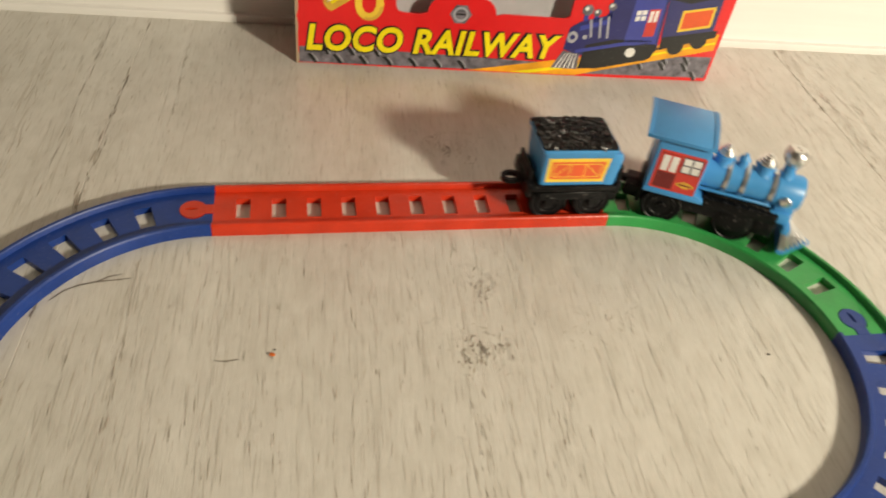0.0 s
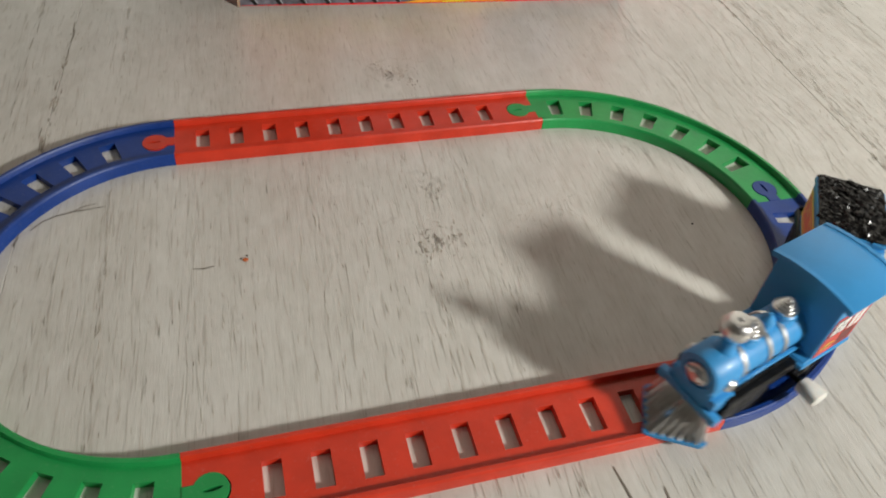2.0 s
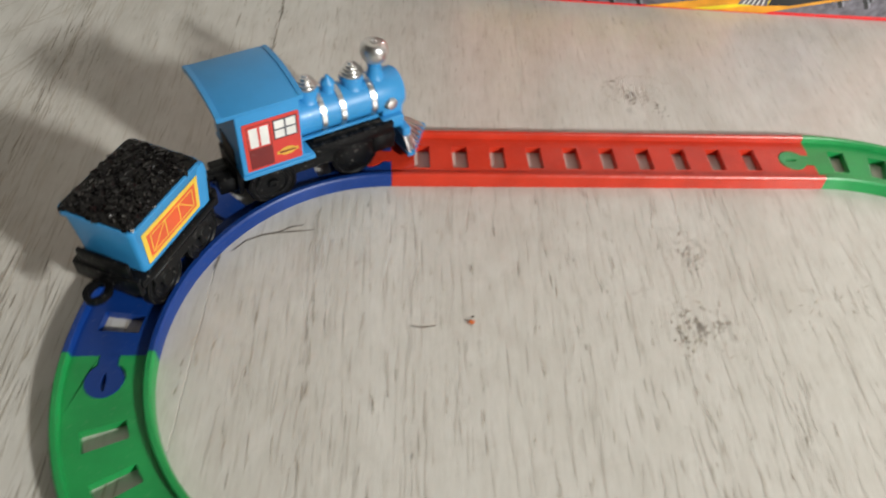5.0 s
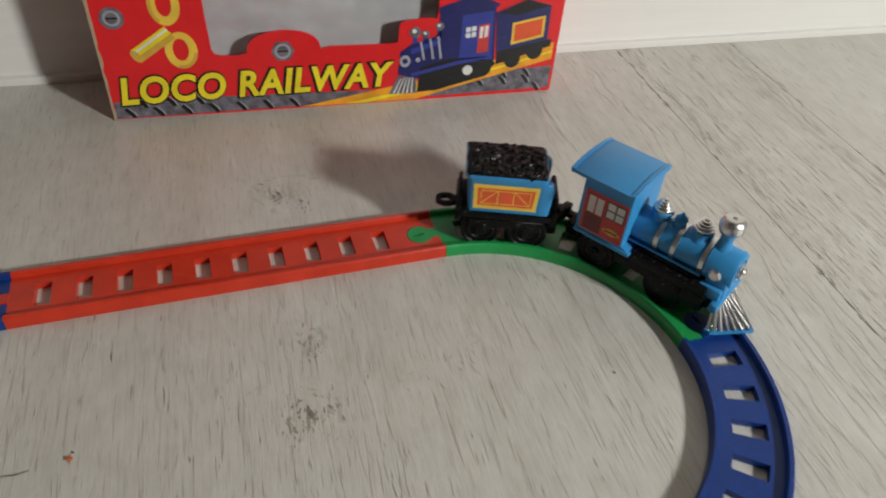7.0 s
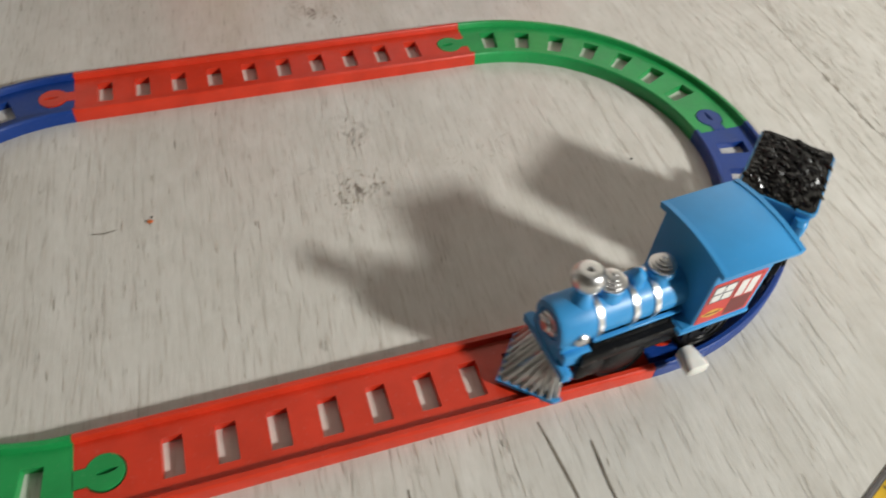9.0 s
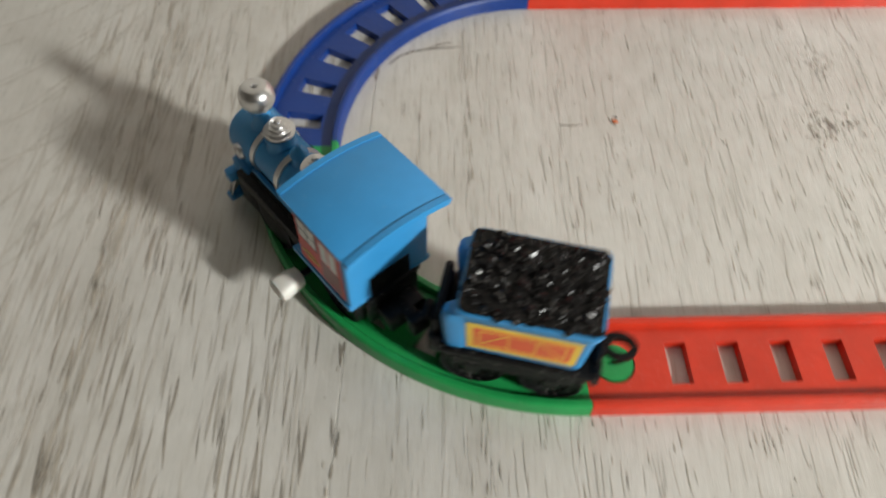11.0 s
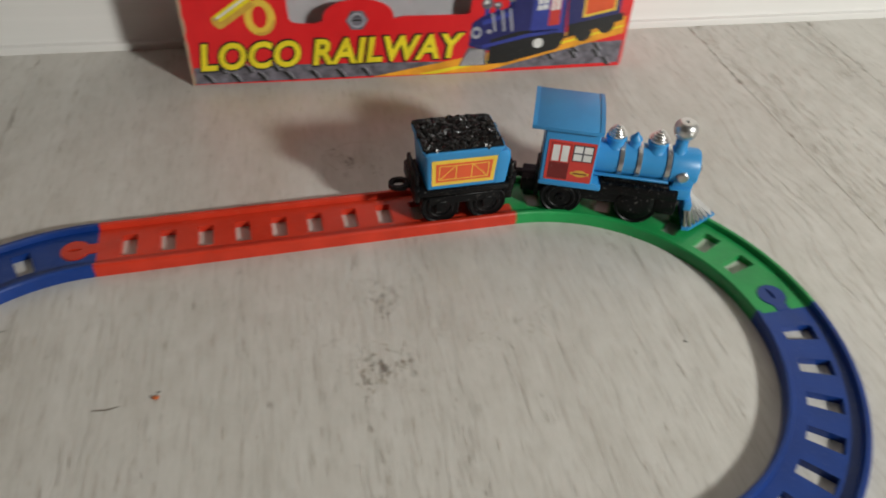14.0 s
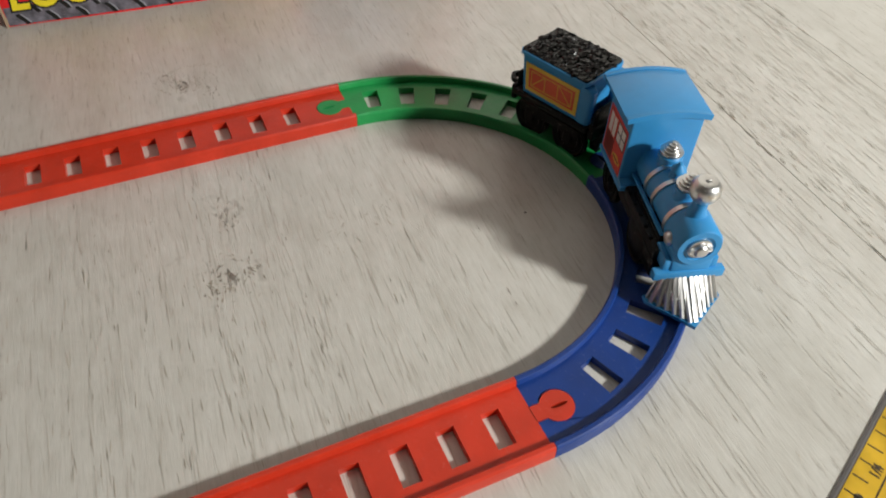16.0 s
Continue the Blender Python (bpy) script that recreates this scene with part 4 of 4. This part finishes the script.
road = print_on("road_print", [(48, 0.3), (80, 0.3), (92, 3.4), (104, 6.4), (119.8, 10.4), (119.8, 15.6), (104, 11.6), (88, 7.4), (72, 4.6)], 3, PRINT_ROAD, box, "orange printed track bed")
print_on("road_edge", [(60, 0.3), (66, 0.3), (92, 5.2), (119.6, 12.4), (119.6, 13.0), (92, 5.9)], 4, PRINT_YELLOW, road)
# title
for name, thick, level, material in (("title_outline", 0.72, 0.14, PRINT_BLACK), ("title", 0.3, 0.2, PRINT_YELLOW)):
    bm = lettering("LOCO RAILWAY", 9.6, 0.17, 1.06, thick, 0.03)
    xs = [v.co.x for v in bm.verts]
    x0, x1 = min(xs), max(xs)
    zs = [v.co.z for v in bm.verts]
    grow = 0.45 if thick > 0.4 else 0.0
    for v in bm.verts:
        f = (v.co.x - x0) / (x1 - x0)
        v.co.x = 2.6 - grow + f * (71.0 + 2 * grow)
        v.co.z = v.co.z * (1.08 - 0.06 * f) + 4.6 + 0.8 * f
        v.co.y -= level
    part(name, bm, material, box, "yellow slanted title lettering" if thick < 0.4 else "black outline of the title", False)


# printed nuts and key
def nut(x, z, r, hexagon):
    b = print_on("nut_print", circle(x, z, r, 6 if hexagon else 20), 3, PRINT_STEEL, box, "grey printed bolt head")
    print_on("nut_ring", circle(x, z, r * 0.72, 18), 4, PRINT_PALE, b)
    print_on("nut_core", circle(x, z, r * 0.5, 16), 5, PRINT_STEEL, b)
    print_on("nut_slot", [(x - r * 0.45, z - 0.2), (x + r * 0.45, z - 0.2), (x + r * 0.45, z + 0.25), (x - r * 0.45, z + 0.25)], 6, PRINT_BLACK, b)


nut(44.2, 17.0, 3.0, True)
nut(5.0, 27.6, 2.8, False)
key = print_on("key_print", circle(19.4, 18.6, 3.9, 22, ry=4.9), 3, INK_YELLOW, box, "printed golden winding key", holes=[circle(19.3, 18.8, 1.9, 16, ry=3.0)])
print_on("key_bow", circle(17.2, 30.4, 3.7, 22, ry=5.2), 3, INK_YELLOW, key, holes=[circle(17.2, 30.8, 1.8, 16, ry=3.3)])
print_on("key_stem", [(7.55, 19.2), (9.65, 16.0), (18.6, 22.0), (16.4, 25.1)], 4, PRINT_YELLOW, key)
print_on("key_shade", [(8.75, 17.3), (9.65, 16.0), (18.6, 22.0), (17.7, 23.2)], 5, INK_GOLD, key)
print_on("key_shine", [(7.95, 18.6), (8.25, 18.1), (17.1, 24.1), (16.8, 24.6)], 6, INK_WHITE, key)
print_on("key_end", [(8.6 + 1.9 * math.cos(a) * math.sin(0.58) * -1 + 0.95 * math.sin(a) * math.cos(0.58), 17.6 + 1.9 * math.cos(a) * math.cos(0.58) + 0.95 * math.sin(a) * math.sin(0.58)) for a in [k * math.pi / 9 for k in range(18)]], 6, INK_GOLD, key)
print_on("key_loop_shade", circle(19.4, 18.6, 3.9, 14, 250, 350, ry=4.9) + circle(19.4, 18.6, 3.0, 14, 350, 250, ry=4.0), 5, INK_GOLD, key)
print_on("key_bow_shade", circle(17.2, 30.4, 3.7, 14, 120, 240, ry=5.2) + circle(17.2, 30.4, 2.8, 14, 240, 120, ry=4.2), 5, INK_GOLD, key)
# printed engine and tender
eng = print_on("engine_print", [(74.8, 8.4), (80, 6.6), (90, 9.4), (102.4, 10.6), (101.4, 26.2), (102.4, 27.4), (95.5, 30.2), (85.4, 27.0), (85.9, 25.0), (86.0, 20.2), (84.8, 19.0), (78.2, 17.0), (75.4, 15.0)], 5, PRINT_NAVY, box, "printed dark blue engine picture")
print_on("cab_side", [(92.0, 11.0), (101.4, 11.8), (100.8, 25.6), (92.2, 24.6)], 6, PRINT_NAVY2, eng)
print_on("boiler_shine", [(78.2, 15.6), (86.4, 18.2), (86.4, 16.8), (78.4, 14.2)], 6, PRINT_NAVY2, eng)
print_on("front_disc", circle(76.7, 12.2, 1.5, 16, ry=1.8), 6, PRINT_PALE, eng)
print_on("front_eye", circle(76.7, 12.2, 0.8, 12), 7, PRINT_NAVY, eng)
print_on("side_boss", circle(80.3, 12.4, 0.7, 12), 7, PRINT_PALE, eng)
for x in (81.0, 83.6, 85.8):
    print_on("band", [(x - 0.4, 17.6 + 0.25 * (x - 81)), (x + 0.15, 17.9 + 0.25 * (x - 81)), (x + 1.3, 12.6), (x + 0.7, 12.2)], 7, PRINT_PALE, eng)
for x, z, r in ((79.3, 20.4, 1.6), (82.2, 19.8, 1.1), (86.0, 21.8, 1.2)):
    stack = print_on("stack_print", [(x - 0.6, z - 3.6), (x + 0.7, z - 3.2), (x + 0.6, z), (x - 0.6, z)], 5, PRINT_NAVY2, eng)
    print_on("cap", circle(x, z, r, 14), 6, PRINT_STEEL, stack)
    print_on("cap_shine", circle(x - 0.2 * r, z + 0.25 * r, 0.4 * r, 10), 7, INK_WHITE, stack)
for x0, z0 in ((93.4, 18.0), (93.4, 19.7), (95.0, 18.2), (95.0, 19.9)):
    print_on("pane", [(x0, z0), (x0 + 1.3, z0 + 0.2), (x0 + 1.3, z0 + 1.55), (x0, z0 + 1.4)], 7, INK_WHITE, eng)
print_on("cab_door", [(97.0, 13.4), (100.2, 13.8), (100.0, 22.0), (97.0, 21.6)], 7, INK_RED, eng)
print_on("pane", [(97.3, 17.8), (98.3, 18.0), (98.3, 21.3), (97.3, 21.1)], 8, INK_WHITE, eng)
print_on("pane", [(98.7, 18.0), (99.7, 18.2), (99.7, 21.5), (98.7, 21.3)], 8, INK_WHITE, eng)
frame_print = print_on("engine_frame_print", [(80.4, 2.5), (86, 2.8), (99, 6.0), (103.0, 10.0), (100.0, 12.4), (89.0, 12.2), (81.0, 10.0)], 6, PRINT_BLACK, eng)
for x, z, r in ((84.0, 5.0, 2.3), (88.4, 6.0, 2.4), (99.0, 8.8, 2.8)):
    print_on("wheel_print", circle(x, z, r, 18), 7, PRINT_BLACK, frame_print)
print_on("knob_print", circle(94.8, 8.4, 1.5, 14), 8, INK_WHITE, frame_print)
print_on("running_board_print", [(78.6, 7.4), (92.0, 10.4), (101.6, 11.4), (101.6, 12.2), (91.6, 11.4), (78.4, 8.4)], 7, PRINT_NAVY2, eng)
catcher = print_on("cowcatcher_print", [(72.4, 2.4), (80.2, 2.3), (80.0, 7.0), (74.9, 8.0)], 7, PRINT_STEEL, eng)
for k in range(5):
    x = 73.4 + 1.3 * k
    print_on("rib_print", [(x, 2.5), (x + 0.45, 2.5), (75.9 + 0.8 * k, 7.2), (75.7 + 0.8 * k, 7.2)], 8, INK_WHITE, catcher)
ten = print_on("tender_print", [(102.8, 12.8), (117.6, 15.2), (117.2, 26.4), (110.0, 28.4), (101.6, 25.0)], 5, PRINT_NAVY, box, "printed dark blue tender picture")
print_on("coal_print", [(102.0, 24.8), (109.6, 28.2), (117.0, 26.4), (108.0, 24.0)], 6, PRINT_BLACK, ten)
print_on("panel_print", [(106.8, 15.4), (116.2, 17.4), (116.0, 23.6), (106.6, 21.8)], 6, INK_YELLOW, ten)
print_on("panel_print", [(107.5, 16.3), (115.5, 18.0), (115.3, 22.8), (107.3, 21.2)], 7, INK_ORANGE, ten)
print_on("wagon_frame_print", [(103.0, 9.6), (118.8, 14.4), (118.8, 16.6), (103.0, 13.6)], 6, PRINT_BLACK, ten)
for x, z in ((107.8, 10.8), (114.2, 13.0)):
    print_on("wheel_print", circle(x, z, 2.4, 16), 7, PRINT_BLACK, ten)

# ---------- measuring tape at the floor's edge of view ----------
tape = thing("measuring_tape", "yellow measuring tape lying flat with dark ticks", "tape measure", mm(78.6, -70.5, 0, 0, 0, 24.2))
bm = bmesh.new()
prof = [(0.95, 0.0), (0.9, 0.22), (0.5, 0.42), (0.0, 0.45), (-16.0, 0.45), (-16.6, 0.45), (-17.3, 0.3), (-17.4, 0.0)]
loft(bm, [[(x, y, z) for y, z in prof] for x in (-28, 0, 40, 160)])
part("blade", bm, TAPE_EDGE, tape, "dark bound edge", False)
bm = bmesh.new()
block(bm, -27.6, 159.5, -15.9, 0.1, 0.46, 0.52)
part("scale_face", bm, TAPE, tape, smooth=False)
for k in range(-8, 50):
    x = 3.175 * k
    long = 3.4 if k % 2 == 0 else 2.4
    if k % 8 == 0:
        long = 15.5
    part("tick", block(bmesh.new(), x - 0.13, x + 0.13, -long, -0.1, 0.51, 0.55), TAPE_INK, tape, smooth=False)
part("line", block(bmesh.new(), -27.6, 159.5, -4.15, -3.9, 0.51, 0.55), TAPE_INK, tape, smooth=False)


def tape_text(text, x, y, size, rz=0):
    bm = lettering(text, size, 0.0, 1.0, 0.06, 0.02)
    bmesh.ops.rotate(bm, cent=(0, 0, 0), matrix=Matrix.Rotation(radians(-90), 3, "X"), verts=bm.verts)
    bmesh.ops.transform(bm, matrix=Matrix.Translation((x, y, 0.54)) @ Matrix.Rotation(radians(rz), 4, "Z"), verts=bm.verts)
    part("figure", bm, TAPE_INK, tape, smooth=False)


tape_text("1/4", 4.6, -3.3, 2.0)
tape_text("8", 2.6, -10.0, 6.4)
bm = bmesh.new()
lathe(bm, [(0.75, 0.5), (0.7, 0.55), (0, 0.55)], Matrix.Translation((0.0, -2.2, 0)), 12)
part("dot", bm, TAPE_INK, tape, smooth=False)

# ---------- crumbs ----------
def crumb(name, label, x, y, r, material):
    b = bmesh.new()
    rg = random.Random(int(abs(x) * 10))
    for v in bmesh.ops.create_icosphere(b, subdivisions=1, radius=r)["verts"]:
        v.co = Vector((v.co.x * 1.2, v.co.y, v.co.z * 0.6)) * rg.uniform(0.8, 1.15)
    low = min(v.co.z for v in b.verts)
    bmesh.ops.translate(b, vec=(0, 0, -low), verts=b.verts)
    o = new(name, mesh_of(name, b, material))
    o.matrix_world = mm(x, y, 0.0)
    tagged(o, label, "crumb")


crumb("crumb", "tiny orange crumb lying on the planks", -30.6, 4.4, 0.5, CRUMB)
crumb("crumb", "tiny dark speck lying on the planks", 64.0, -2.3, 0.26, DIRT)
crumb("crumb", "tiny dark speck beside the orange one", -30.2, 5.6, 0.18, DIRT)

# ---------- motion of the train ----------
# seconds, millimetres run along the centre line from the middle of the straight beside the box
RUN = [
    (0, 54.3), (0.2, 69.6), (0.5, 85.3), (1.0, 112), (1.5, 136), (2.0, 157), (2.5, 190), (3.0, 239.3), (3.5, 286.7), (3.7, 302), (5.8, 416), (6.0, 438.9), (6.3, 470.5), (6.5, 488.6), (7.0, 521), (7.5, 537), (8.0, 555), (8.2, 565), (10.3, 683), (10.5, 703.4), (11.0, 737.4), (11.5, 762.6), (12.0, 790.6), (12.2, 805.0), (12.5, 820.9), (13.0, 851.2), (13.5, 896.7), (14.0, 936.8), (14.5, 962), (15.0, 976), (15.5, 990.6), (16.0, 1000.1),
]
LAP = 2 * STRAIGHT + 2 * math.pi * RADIUS


def run_at(t):
    k = max(j for j in range(len(RUN) - 1) if RUN[j][0] <= t or j == 0)
    def slope(j):
        if j == 0:
            return (RUN[1][1] - RUN[0][1]) / (RUN[1][0] - RUN[0][0])
        if j == len(RUN) - 1:
            return (RUN[-1][1] - RUN[-2][1]) / (RUN[-1][0] - RUN[-2][0])
        return (RUN[j + 1][1] - RUN[j - 1][1]) / (RUN[j + 1][0] - RUN[j - 1][0])
    (t0, s0), (t1, s1) = RUN[k], RUN[k + 1]
    h = t1 - t0
    u = (t - t0) / h
    a, b = slope(k) * h, slope(k + 1) * h
    return s0 * (2 * u ** 3 - 3 * u * u + 1) + a * (u ** 3 - 2 * u * u + u) + s1 * (3 * u * u - 2 * u ** 3) + b * (u ** 3 - u * u)


def centre_line(s):
    s = s % LAP
    half, arc = STRAIGHT / 2, math.pi * RADIUS
    if s < half:
        return Vector((s, RADIUS))
    s -= half
    if s < arc:
        a = math.pi / 2 - s / RADIUS
        return Vector((half + RADIUS * math.cos(a), RADIUS * math.sin(a)))
    s -= arc
    if s < STRAIGHT:
        return Vector((half - s, -RADIUS))
    s -= STRAIGHT
    if s < arc:
        a = -math.pi / 2 - s / RADIUS
        y = math.sin(a) * (RADIUS + WEST_Y if a > -math.pi else RADIUS - WEST_Y)
        return Vector((-half + WEST_X * math.cos(a), WEST_Y + y))
    return Vector((-half + s - arc, RADIUS))


def riding(s, base, play=0.0):
    """Both axles on the centre line; in a bend a loosely coupled wagon keeps to the inside by play."""
    a, b = centre_line(s), centre_line(s + base)
    d, ahead = (b - a).normalized(), centre_line(s + base + 8) - b
    bend = max(0.0, min(1.0, (d.y * ahead.x - d.x * ahead.y) / 1.5))
    a = a + Vector((d.y, -d.x)) * play * bend
    return mm(a.x, a.y, 0, 0, 0, math.degrees(math.atan2(d.y, d.x)))


# seconds, millimetres from the engine's rear axle back to the tender's
SLACK = [(0.0, 25.0), (2.5, 25.2), (3.0, 25.9), (3.7, 25.6), (5.8, 25.9), (6.0, 25.9), (6.5, 25.2), (16.0, 25.0)]


def slack_at(t):
    for (t0, g0), (t1, g1) in zip(SLACK, SLACK[1:]):
        if t <= t1:
            return g0 + (g1 - g0) * (t - t0) / (t1 - t0)
    return SLACK[-1][1]


def motions():
    times = [k / 10 for k in range(161)]
    walk(loco, [(t, riding(run_at(t), 16.0)) for t in times])
    walk(tender, [(t, riding(run_at(t) - slack_at(t), 10.2, 0.4)) for t in times])
    ticks = [k / 15 for k in range(241)]
    for w, x, y, r in WHEELS + WHEELS_T:
        walk(w, [(t, mm(x, y, DECK + 0.08 + r, 0, math.degrees(run_at(t) / r) % 360, 0)) for t in ticks])


motions()
